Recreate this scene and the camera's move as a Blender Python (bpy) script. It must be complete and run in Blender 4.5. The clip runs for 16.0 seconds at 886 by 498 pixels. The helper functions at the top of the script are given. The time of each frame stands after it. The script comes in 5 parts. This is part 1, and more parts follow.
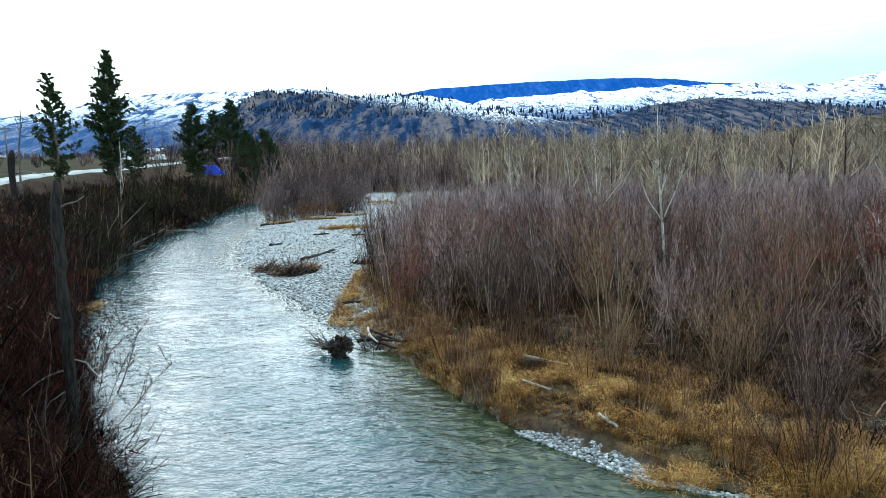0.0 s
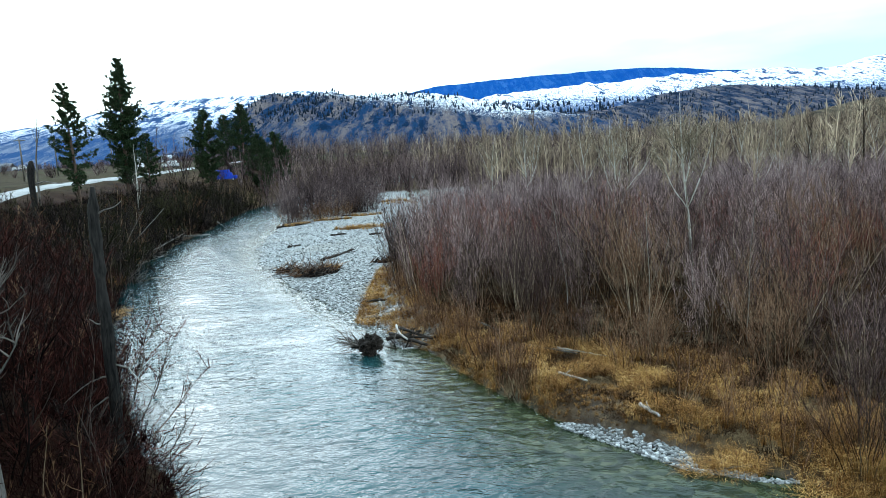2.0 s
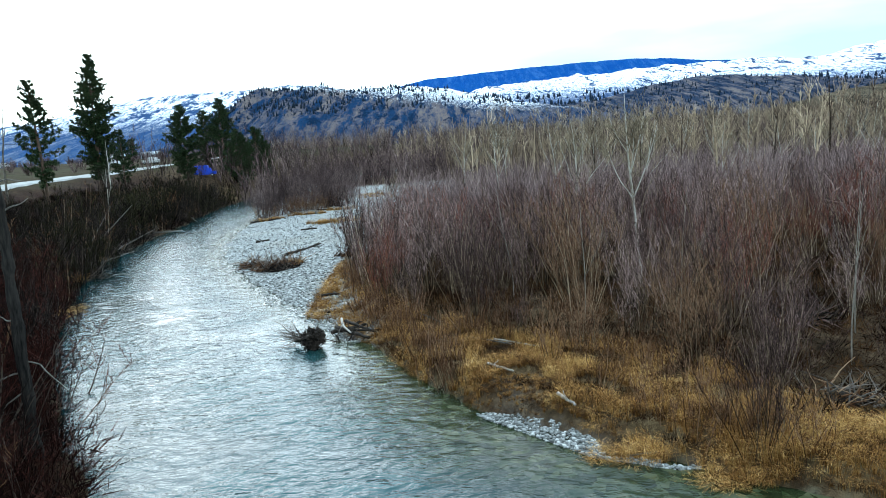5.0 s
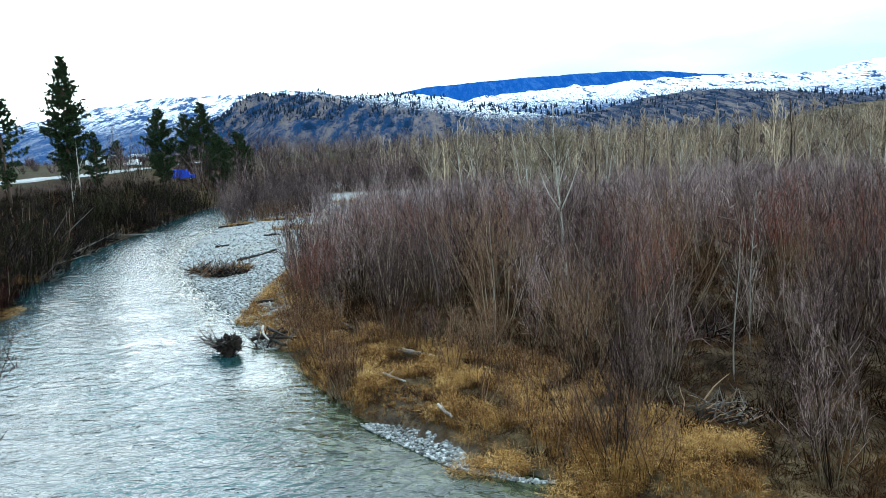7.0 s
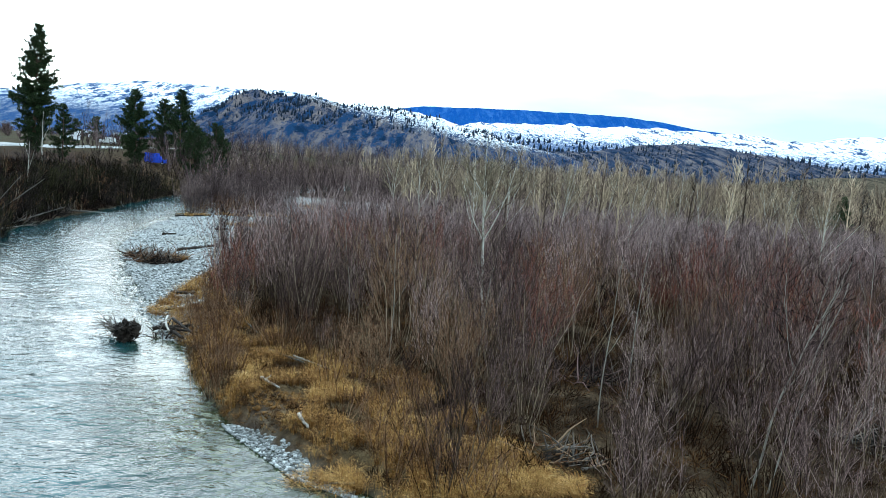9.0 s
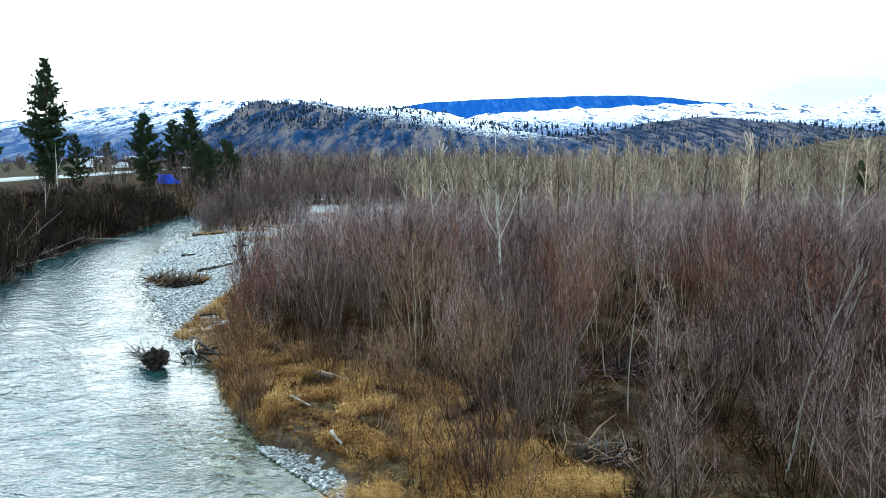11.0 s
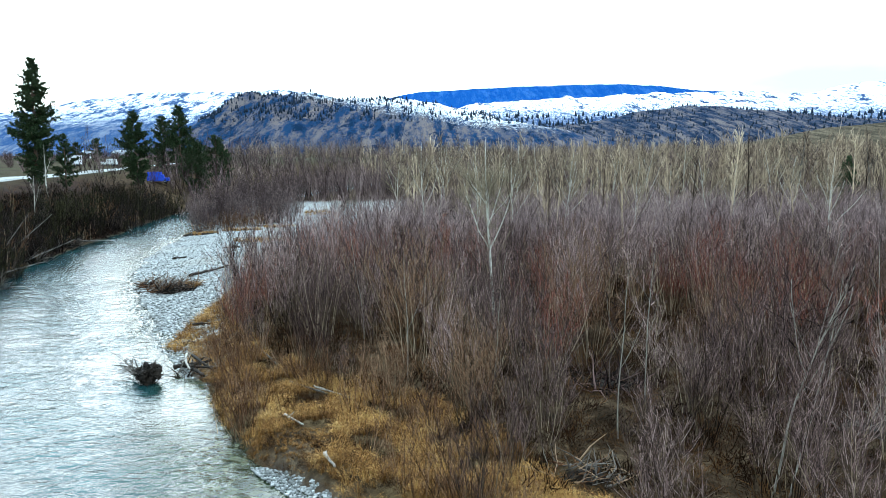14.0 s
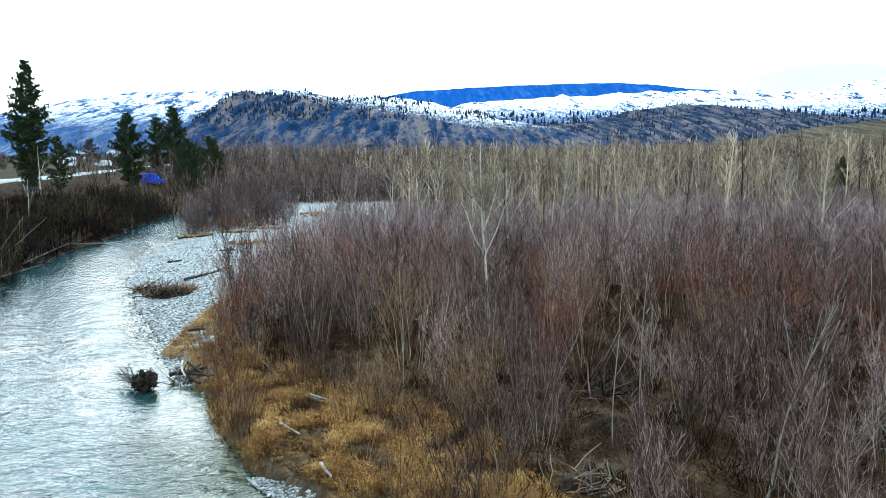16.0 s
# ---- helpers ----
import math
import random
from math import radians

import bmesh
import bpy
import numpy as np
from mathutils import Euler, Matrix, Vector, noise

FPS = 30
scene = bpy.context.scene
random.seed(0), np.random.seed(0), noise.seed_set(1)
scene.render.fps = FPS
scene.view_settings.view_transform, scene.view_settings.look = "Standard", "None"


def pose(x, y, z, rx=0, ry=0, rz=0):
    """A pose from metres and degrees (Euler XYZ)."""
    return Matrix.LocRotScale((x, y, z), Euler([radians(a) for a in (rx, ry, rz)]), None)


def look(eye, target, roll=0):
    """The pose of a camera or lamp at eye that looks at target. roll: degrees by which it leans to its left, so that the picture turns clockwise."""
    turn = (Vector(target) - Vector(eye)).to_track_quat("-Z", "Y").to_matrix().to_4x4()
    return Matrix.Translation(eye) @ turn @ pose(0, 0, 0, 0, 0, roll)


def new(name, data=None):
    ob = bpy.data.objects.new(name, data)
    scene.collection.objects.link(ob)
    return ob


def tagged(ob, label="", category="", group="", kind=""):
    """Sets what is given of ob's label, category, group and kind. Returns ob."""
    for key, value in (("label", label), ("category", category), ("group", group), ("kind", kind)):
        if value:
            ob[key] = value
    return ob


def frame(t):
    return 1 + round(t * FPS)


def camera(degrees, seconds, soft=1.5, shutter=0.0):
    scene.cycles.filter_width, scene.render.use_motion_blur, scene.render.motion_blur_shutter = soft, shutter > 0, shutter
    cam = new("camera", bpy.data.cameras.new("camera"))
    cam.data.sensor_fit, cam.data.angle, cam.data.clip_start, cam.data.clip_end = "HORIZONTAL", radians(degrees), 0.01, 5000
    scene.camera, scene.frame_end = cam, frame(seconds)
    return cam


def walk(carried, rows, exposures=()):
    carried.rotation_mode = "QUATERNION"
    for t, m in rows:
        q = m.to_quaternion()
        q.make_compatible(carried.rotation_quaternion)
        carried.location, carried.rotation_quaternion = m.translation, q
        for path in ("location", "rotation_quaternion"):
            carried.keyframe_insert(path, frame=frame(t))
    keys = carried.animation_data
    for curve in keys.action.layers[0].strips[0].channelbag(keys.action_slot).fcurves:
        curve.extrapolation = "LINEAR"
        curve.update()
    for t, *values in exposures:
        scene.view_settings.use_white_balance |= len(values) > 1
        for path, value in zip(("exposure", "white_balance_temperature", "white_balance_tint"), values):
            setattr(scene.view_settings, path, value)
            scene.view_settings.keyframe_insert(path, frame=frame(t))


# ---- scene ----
cam = camera(63.0, 16.0, soft=0.6)
PATH = [
    (0, (1.255, 3.251, 10.703), (1.262, 5.233, 10.435), -1.5),
    (0.5, (1.123, 3.078, 10.788), (1.168, 5.062, 10.54), 1.8),
    (1, (0.601, 3.145, 10.772), (0.631, 5.129, 10.52), 2.4),
    (1.5, (0.287, 3.316, 10.631), (0.264, 5.303, 10.411), -4.1),
    (2, (0.364, 3.337, 10.625), (0.342, 5.318, 10.351), -3.5),
    (2.5, (0.402, 3.311, 10.644), (0.394, 5.291, 10.364), -2.1),
    (3, (0.392, 3.259, 10.677), (0.383, 5.24, 10.404), -2.3),
    (3.5, (0.65, 3.366, 10.58), (0.612, 5.347, 10.309), -6.3),
    (4, (1.376, 3.464, 10.551), (1.338, 5.442, 10.254), -7.0),
    (4.5, (2.22, 3.326, 10.489), (2.204, 5.304, 10.192), -5.2),
    (7, (7.281, 3.099, 10.29), (7.29, 5.08, 10.017), -3.0),
    (7.5, (8.366, 3.024, 10.278), (8.375, 5.006, 10.01), -2.9),
    (8, (9.394, 3.123, 10.219), (9.402, 5.105, 9.959), -2.8),
    (8.5, (10.454, 2.876, 10.268), (10.5, 4.863, 10.043), -0.5),
    (9, (10.852, 2.866, 10.283), (10.918, 4.853, 10.067), 4.6),
    (9.5, (10.854, 2.832, 10.374), (10.897, 4.82, 10.164), 2.8),
    (12, (10.85, 2.719, 11.215), (10.875, 4.704, 10.971), -0.8),
    (12.5, (10.878, 2.706, 11.431), (10.907, 4.691, 11.187), -1.0),
    (13, (10.888, 2.709, 11.615), (10.924, 4.694, 11.369), -0.6),
    (13.5, (10.886, 2.686, 11.826), (10.924, 4.67, 11.575), -0.7),
    (14, (10.901, 2.699, 12.05), (10.943, 4.682, 11.79), -0.7),
    (14.5, (10.881, 2.667, 12.318), (10.926, 4.649, 12.058), -0.7),
    (15, (10.874, 2.654, 12.533), (10.924, 4.636, 12.27), -0.9),
    (15.5, (10.9, 2.694, 12.482), (10.953, 4.676, 12.218), -0.9),
    (16, (10.905, 2.646, 12.501), (10.96, 4.627, 12.238), -0.8),
]
walk(cam, [(t, look(eye, target, roll)) for t, eye, target, roll in PATH],
     exposures=[(0.0, 0.04), (4.5, 0.02), (8.0, 0.05), (9.5, 0.04), (12.0, 0.36), (16.0, 0.33)])

# ---------- world and sun: bright overcast sky ----------
SUN_ELEV, SUN_AZ = 16.0, -27.0          # degrees; azimuth from +y, to the right
sun_way = Vector((math.sin(radians(SUN_AZ)) * math.cos(radians(SUN_ELEV)),
                  math.cos(radians(SUN_AZ)) * math.cos(radians(SUN_ELEV)), math.sin(radians(SUN_ELEV))))
world = bpy.data.worlds.new("overcast_sky")
scene.world = world
world.use_nodes = True
wn, wl = world.node_tree.nodes, world.node_tree.links
wn.clear()
w_out = wn.new("ShaderNodeOutputWorld")
w_bg = wn.new("ShaderNodeBackground")
w_sky = wn.new("ShaderNodeTexSky")
w_sky.sky_type = "NISHITA"
w_sky.sun_disc = False
w_sky.sun_elevation, w_sky.sun_rotation = radians(SUN_ELEV), radians(SUN_AZ)
w_sky.air_density, w_sky.dust_density = 1.0, 3.0
w_dim = wn.new("ShaderNodeMixRGB")
w_dim.blend_type = "MULTIPLY"
w_dim.inputs[0].default_value = 1.0
w_dim.inputs[2].default_value = (0.10, 0.10, 0.10, 1)
w_geo = wn.new("ShaderNodeTexCoord")
w_map = wn.new("ShaderNodeMapping")
w_map.inputs["Scale"].default_value = (1.6, 1.6, 7.0)
w_noise = wn.new("ShaderNodeTexNoise")
w_noise.inputs["Scale"].default_value = 1.7
w_noise.inputs["Detail"].default_value = 5
w_ramp = wn.new("ShaderNodeValToRGB")
w_ramp.color_ramp.elements[0].position, w_ramp.color_ramp.elements[0].color = 0.30, (0.66, 0.97, 1.08, 1)
w_ramp.color_ramp.elements[1].position, w_ramp.color_ramp.elements[1].color = 0.50, (0.93, 1.26, 1.48, 1)
w_mix = wn.new("ShaderNodeMixRGB")
w_mix.inputs[0].default_value = 0.94
wl.new(w_geo.outputs["Generated"], w_map.inputs["Vector"])
wl.new(w_map.outputs["Vector"], w_noise.inputs["Vector"])
w_low = wn.new("ShaderNodeMath")
w_low.operation = "MULTIPLY_ADD"
w_low.inputs[1].default_value, w_low.inputs[2].default_value = 3.6, -0.40
w_pos = wn.new("ShaderNodeSeparateXYZ")
w_fac = wn.new("ShaderNodeMath")
wl.new(w_geo.outputs["Generated"], w_pos.inputs[0])
wl.new(w_pos.outputs["Z"], w_low.inputs[0])
wl.new(w_low.outputs["Value"], w_fac.inputs[0])
wl.new(w_noise.outputs["Fac"], w_fac.inputs[1])
wl.new(w_fac.outputs["Value"], w_ramp.inputs["Fac"])
wl.new(w_sky.outputs["Color"], w_dim.inputs[1])
wl.new(w_dim.outputs["Color"], w_mix.inputs[1])
wl.new(w_ramp.outputs["Color"], w_mix.inputs[2])
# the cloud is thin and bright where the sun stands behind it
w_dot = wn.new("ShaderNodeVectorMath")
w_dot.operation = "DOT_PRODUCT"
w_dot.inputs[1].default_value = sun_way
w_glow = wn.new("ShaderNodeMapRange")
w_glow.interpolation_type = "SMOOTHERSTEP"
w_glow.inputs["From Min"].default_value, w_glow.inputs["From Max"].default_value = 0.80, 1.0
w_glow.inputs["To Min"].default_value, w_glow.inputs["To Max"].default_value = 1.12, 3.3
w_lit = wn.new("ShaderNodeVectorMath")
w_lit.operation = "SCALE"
w_sep = wn.new("ShaderNodeSeparateXYZ")
w_high = wn.new("ShaderNodeMapRange")
w_high.inputs["From Min"].default_value, w_high.inputs["From Max"].default_value = 0.15, 1.0
w_high.inputs["To Min"].default_value, w_high.inputs["To Max"].default_value = 0.0, 1.1
w_sum = wn.new("ShaderNodeMath")
wl.new(w_geo.outputs["Generated"], w_sep.inputs[0])
wl.new(w_sep.outputs["Z"], w_high.inputs["Value"])
wl.new(w_high.outputs["Result"], w_sum.inputs[0])
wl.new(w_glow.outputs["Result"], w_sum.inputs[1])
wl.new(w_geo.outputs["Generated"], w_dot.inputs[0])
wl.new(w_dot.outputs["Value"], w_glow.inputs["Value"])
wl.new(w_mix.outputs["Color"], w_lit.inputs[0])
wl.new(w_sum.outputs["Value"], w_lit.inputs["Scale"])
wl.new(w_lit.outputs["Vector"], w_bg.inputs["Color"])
wl.new(w_bg.outputs["Background"], w_out.inputs["Surface"])
w_bg.inputs["Strength"].default_value = 1.0

sun = new("sun", bpy.data.lights.new("sun", "SUN"))
sun.data.energy, sun.data.angle, sun.data.color = 0.7, radians(70), (1.0, 0.98, 0.95)
sun.matrix_world = look(sun_way * 100, (0, 0, 0))

# ---------- materials ----------
class Mat:
    """A node material with short calls for its parts."""

    def __init__(self, name, rough=0.8, metal=0.0, spec=0.3):
        self.m = bpy.data.materials.new(name)
        self.m.use_nodes = True
        self.nt = self.m.node_tree
        self.b = self.nt.nodes["Principled BSDF"]
        self.b.inputs["Roughness"].default_value = rough
        self.b.inputs["Metallic"].default_value = metal
        self.b.inputs["Specular IOR Level"].default_value = spec

    def node(self, kind, **sets):
        n = self.nt.nodes.new(kind)
        for k, v in sets.items():
            n.inputs[k.replace("_", " ")].default_value = v
        return n

    def link(self, a, b):
        self.nt.links.new(a, b)

    def coords(self, scale=(1, 1, 1), world_space=False):
        src = self.node("ShaderNodeNewGeometry").outputs["Position"] if world_space else self.node("ShaderNodeTexCoord").outputs["Object"]
        mp = self.node("ShaderNodeMapping", Scale=scale)
        self.link(src, mp.inputs["Vector"])
        return mp.outputs["Vector"]

    def noise(self, scale, detail=4, rough=0.55, vec=None):
        n = self.node("ShaderNodeTexNoise", Scale=scale, Detail=detail, Roughness=rough)
        if vec is not None:
            self.link(vec, n.inputs["Vector"])
        return n.outputs["Fac"]

    def ramp(self, fac, stops):
        r = self.node("ShaderNodeValToRGB")
        els = r.color_ramp.elements
        while len(els) < len(stops):
            els.new(0.5)
        for e, (p, c) in zip(els, stops):
            e.position, e.color = p, (*c, 1) if len(c) == 3 else c
        self.link(fac, r.inputs["Fac"])
        return r.outputs["Color"]

    def mix(self, fac, a, b, blend="MIX"):
        n = self.nt.nodes.new("ShaderNodeMixRGB")
        n.blend_type = blend
        for v, s in ((fac, n.inputs[0]), (a, n.inputs[1]), (b, n.inputs[2])):
            if isinstance(v, (int, float)):
                s.default_value = v
            elif isinstance(v, tuple):
                s.default_value = (*v, 1) if len(v) == 3 else v
            else:
                self.link(v, s)
        return n.outputs[0]

    def math(self, op, a, b=0.0):
        n = self.nt.nodes.new("ShaderNodeMath")
        n.operation = op
        for v, s in ((a, n.inputs[0]), (b, n.inputs[1])):
            if isinstance(v, (int, float)):
                s.default_value = v
            else:
                self.link(v, s)
        return n.outputs[0]

    def attr(self, name, out="Fac"):
        n = self.nt.nodes.new("ShaderNodeAttribute")
        n.attribute_name = name
        return n.outputs[out]

    def color(self, c):
        if isinstance(c, tuple):
            self.b.inputs["Base Color"].default_value = (*c, 1)
        else:
            self.link(c, self.b.inputs["Base Color"])
        return self

    def bump(self, height, strength=0.5, distance=0.05):
        n = self.node("ShaderNodeBump", Strength=strength, Distance=distance)
        self.link(height, n.inputs["Height"])
        self.link(n.outputs["Normal"], self.b.inputs["Normal"])
        return self


def speckled(name, dark, light, scale, rough=0.85, bump=0.3, stretch=(1, 1, 1), spec=0.12, metal=0.0):
    """Two tones in two grain sizes with a fine relief."""
    m = Mat(name, rough, metal, spec)
    v = m.coords(stretch)
    fine, broad = m.noise(scale, 5, 0.6, v), m.noise(scale * 0.17, 3, 0.5, v)
    fac = m.math("ADD", m.math("MULTIPLY", fine, 0.6), m.math("MULTIPLY", broad, 0.4))
    m.color(m.ramp(fac, [(0.36, dark), (0.62, light)]))
    m.bump(fine, bump, 0.02)
    return m.m


def warm(stops, k=1.0):
    """Bark tones pushed towards brown."""
    return [(p, (c[0] * (1 + 0.10 * k), c[1], c[2] * (1 - 0.11 * k))) for p, c in stops]


def twig_mat(name, stops, k=1.0):
    """Bark of thin bare branches: each plant takes its own tone, by its tint."""
    m = Mat(name, 0.85, 0, 0.04)
    rnd = m.node("ShaderNodeObjectInfo").outputs["Random"]
    isl = m.node("ShaderNodeNewGeometry").outputs["Random Per Island"]
    tone = m.math("ADD", m.math("MULTIPLY", rnd, 0.36), m.math("MULTIPLY", isl, 0.62))
    m.color(m.ramp(tone, warm(stops, k)))
    return m.m


def tinted_mat(name, stops):
    """As twig_mat, for many plants in one mesh: the tone of each is its tint."""
    m = Mat(name, 0.88, 0, 0.03)
    isl = m.node("ShaderNodeNewGeometry").outputs["Random Per Island"]
    tone = m.math("ADD", m.math("MULTIPLY", m.attr("tint"), 0.62), m.math("MULTIPLY", isl, 0.38))
    m.color(m.ramp(tone, warm(stops, 0.5)))
    return m.m


M_STEM = twig_mat("willow_bark", [(0.16, (0.008, 0.005, 0.004)), (0.50, (0.062, 0.046, 0.032)), (0.74, (0.20, 0.160, 0.114)), (0.95, (0.50, 0.43, 0.34))])
M_TWIG = twig_mat("willow_twigs", [(0.20, (0.005, 0.003, 0.0028)), (0.50, (0.060, 0.036, 0.034)), (0.73, (0.205, 0.136, 0.130)), (0.96, (0.60, 0.455, 0.43))], 0.5)
M_ISLE = twig_mat("island_willow_twigs", [(0.15, (0.010, 0.006, 0.006)), (0.5, (0.070, 0.047, 0.046)), (0.75, (0.155, 0.110, 0.108)), (0.95, (0.30, 0.235, 0.22))], 0.3)
M_BROWN_TWIG = twig_mat("brown_willow_twigs", [(0.2, (0.015, 0.00675, 0.0045)), (0.46, (0.08625, 0.042, 0.0225)), (0.66, (0.1762, 0.1035, 0.06375)), (0.86, (0.3, 0.21, 0.15))])
M_RED = twig_mat("dogwood_twigs", [(0.2, (0.04, 0.0112, 0.0088)), (0.6, (0.16, 0.0528, 0.0384)), (0.9, (0.32, 0.144, 0.108))])
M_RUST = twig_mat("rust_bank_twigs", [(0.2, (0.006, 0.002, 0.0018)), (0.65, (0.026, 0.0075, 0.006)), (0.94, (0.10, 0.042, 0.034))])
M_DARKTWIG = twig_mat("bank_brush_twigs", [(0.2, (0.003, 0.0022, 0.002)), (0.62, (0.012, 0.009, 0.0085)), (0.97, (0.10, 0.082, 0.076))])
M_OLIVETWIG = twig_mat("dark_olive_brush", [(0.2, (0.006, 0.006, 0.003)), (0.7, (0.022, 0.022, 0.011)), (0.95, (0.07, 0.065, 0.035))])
M_DEADTWIG = twig_mat("dead_grey_twigs", [(0.1, (0.04, 0.037, 0.036)), (0.9, (0.22, 0.205, 0.20))])
M_PALE = speckled("pale_aspen_bark", (0.30, 0.27, 0.22), (0.62, 0.58, 0.50), 6, 0.75, 0.3, (1, 1, 0.5))
M_FAR = tinted_mat("far_wood_twigs", [(0.08, (0.009, 0.006, 0.005)), (0.34, (0.098, 0.071, 0.056)), (0.55, (0.275, 0.210, 0.155)), (0.75, (0.47, 0.375, 0.265)), (1.0, (0.78, 0.65, 0.48))])
M_THICK = tinted_mat("thicket_twigs", [(0.12, (0.009, 0.0055, 0.005)), (0.36, (0.092, 0.062, 0.063)), (0.57, (0.25, 0.187, 0.183)), (1.0, (0.64, 0.52, 0.49))])
M_PINEBARK = speckled("pine_bark", (0.045, 0.03, 0.022), (0.16, 0.10, 0.07), 9, 0.9, 0.6, (1, 1, 0.3))
M_GREYWOOD = speckled("weathered_grey_wood", (0.055, 0.048, 0.042), (0.20, 0.18, 0.16), 7, 0.9, 0.6, (3, 3, 0.35))
M_DRIFT = speckled("bleached_driftwood", (0.24, 0.21, 0.18), (0.52, 0.48, 0.43), 5, 0.8, 0.4, (3, 3, 0.5))
M_DARKWOOD = speckled("wet_dark_wood", (0.006, 0.0045, 0.0035), (0.034, 0.025, 0.019), 8, 0.75, 0.6)


def needle_mat(name, dark, light):
    m = Mat(name, 0.7, 0, 0.12)
    isl = m.node("ShaderNodeNewGeometry").outputs["Random Per Island"]
    m.color(m.ramp(isl, [(0.0, dark), (1.0, light)]))
    return m.m


M_NEEDLE = needle_mat("pine_needles", (0.008, 0.019, 0.008), (0.052, 0.078, 0.030))
M_NEEDLE_DRY = needle_mat("dry_pine_needles", (0.06, 0.035, 0.016), (0.15, 0.095, 0.045))

mm = Mat("straw_grass", 0.8, 0, 0.06)
isl_ = mm.node("ShaderNodeNewGeometry").outputs["Random Per Island"]
tone_ = mm.math("ADD", mm.math("MULTIPLY", mm.attr("tint"), 0.45), mm.math("MULTIPLY", isl_, 0.55))
mm.color(mm.ramp(tone_, [(0.1, (0.038, 0.016, 0.005)), (0.42, (0.185, 0.078, 0.020)), (0.7, (0.50, 0.275, 0.085)), (1.0, (0.78, 0.54, 0.25))]))
M_GRASS = mm.m

mm = Mat("river_cobble", 0.75, 0, 0.2)
rnd_ = mm.node("ShaderNodeObjectInfo").outputs["Random"]
isl_ = mm.node("ShaderNodeNewGeometry").outputs["Random Per Island"]
tone_ = mm.math("FRACT", mm.math("ADD", rnd_, isl_))
mm.color(mm.mix(mm.math("MULTIPLY", mm.noise(14, 4, 0.6, mm.coords()), 0.5), mm.ramp(tone_, [(0.0, (0.04, 0.042, 0.042)), (0.45, (0.19, 0.195, 0.19)), (0.8, (0.36, 0.365, 0.36)), (1.0, (0.62, 0.62, 0.61))]), (0.22, 0.22, 0.205), "MIX"))
M_STONE = mm.m

# ground: gravel, straw, soil and field by zone
mm = Mat("ground_cover", 0.95, 0, 0.02)
gp = mm.coords((1, 1, 1), True)
n_f, n_m, n_b = mm.mix(0.5, mm.noise(5.0, 5, 0.65, gp), mm.noise(26.0, 4, 0.7, gp)), mm.noise(0.8, 4, 0.6, gp), mm.noise(0.12, 3, 0.5, gp)
soil = mm.ramp(mm.mix(0.5, n_f, n_m), [(0.38, (0.009, 0.006, 0.004)), (0.5, (0.046, 0.029, 0.017)), (0.62, (0.125, 0.086, 0.052))])
straw = mm.ramp(mm.mix(0.45, n_f, n_m), [(0.38, (0.020, 0.013, 0.007)), (0.5, (0.090, 0.060, 0.030)), (0.62, (0.21, 0.150, 0.080))])
field = mm.ramp(mm.mix(0.6, n_m, n_b), [(0.35, (0.014, 0.011, 0.006)), (0.5, (0.042, 0.031, 0.017)), (0.62, (0.030, 0.034, 0.014)), (0.72, (0.085, 0.066, 0.036))])
vor = mm.node("ShaderNodeTexVoronoi", Scale=5.5, Randomness=1.0)
mm.link(gp, vor.inputs["Vector"])
sep = mm.node("ShaderNodeSeparateColor")
mm.link(vor.outputs["Color"], sep.inputs[0])
cob = mm.ramp(sep.outputs[0], [(0.0, (0.17, 0.175, 0.17)), (0.5, (0.31, 0.32, 0.315)), (1.0, (0.54, 0.55, 0.54))])
cob = mm.mix(mm.ramp(vor.outputs["Distance"], [(0.35, (0, 0, 0)), (0.75, (0.8, 0.8, 0.8))]), cob, (0.13, 0.125, 0.115))
cob = mm.mix(mm.ramp(n_b, [(0.5, (0, 0, 0)), (0.75, (0.6, 0.6, 0.6))]), cob, (0.27, 0.25, 0.21))
bed = mm.ramp(mm.mix(0.5, n_f, sep.outputs[0]), [(0.3, (0.035, 0.04, 0.028)), (0.7, (0.13, 0.13, 0.095))])
# near-black brown that replaces the soil tones over the left bank
dark_bank = mm.ramp(n_f, [(0.38, (0.006, 0.003, 0.0025)), (0.62, (0.034, 0.015, 0.010))])
col = mm.mix(mm.attr("straw"), mm.mix(mm.attr("dark_bank"), soil, dark_bank), straw)
col = mm.mix(mm.attr("field"), col, field)
col = mm.mix(mm.attr("gravel"), col, cob)
col = mm.mix(mm.attr("bed"), col, bed)
mm.color(col)
mm.bump(mm.mix(mm.attr("gravel"), n_f, vor.outputs["Distance"]), 0.7, 0.08)
M_GROUND = mm.m

# water: teal, ruffled by the current, with a stony green bed showing in the shallows
mm = Mat("river_water", 0.12, 0, 0.5)
mm.b.inputs["IOR"].default_value = 1.33
wv = mm.coords((1.0, 1.0, 1.0), True)
rip = mm.node("ShaderNodeMapping", Scale=(0.85, 1.35, 1.0), Rotation=(0, 0, radians(24)))
mm.link(wv, rip.inputs["Vector"])
warp = mm.node("ShaderNodeVectorMath")
warp.operation = "ADD"
wn2 = mm.node("ShaderNodeTexNoise", Scale=0.5, Detail=2)
mm.link(wv, wn2.inputs["Vector"])
mm.link(rip.outputs["Vector"], warp.inputs[0])
mm.link(wn2.outputs["Color"], warp.inputs[1])
r1, r2, r3 = mm.noise(1.3, 4, 0.52, warp.outputs["Vector"]), mm.noise(5.5, 3, 0.6, warp.outputs["Vector"]), mm.noise(0.16, 3, 0.55, wv)
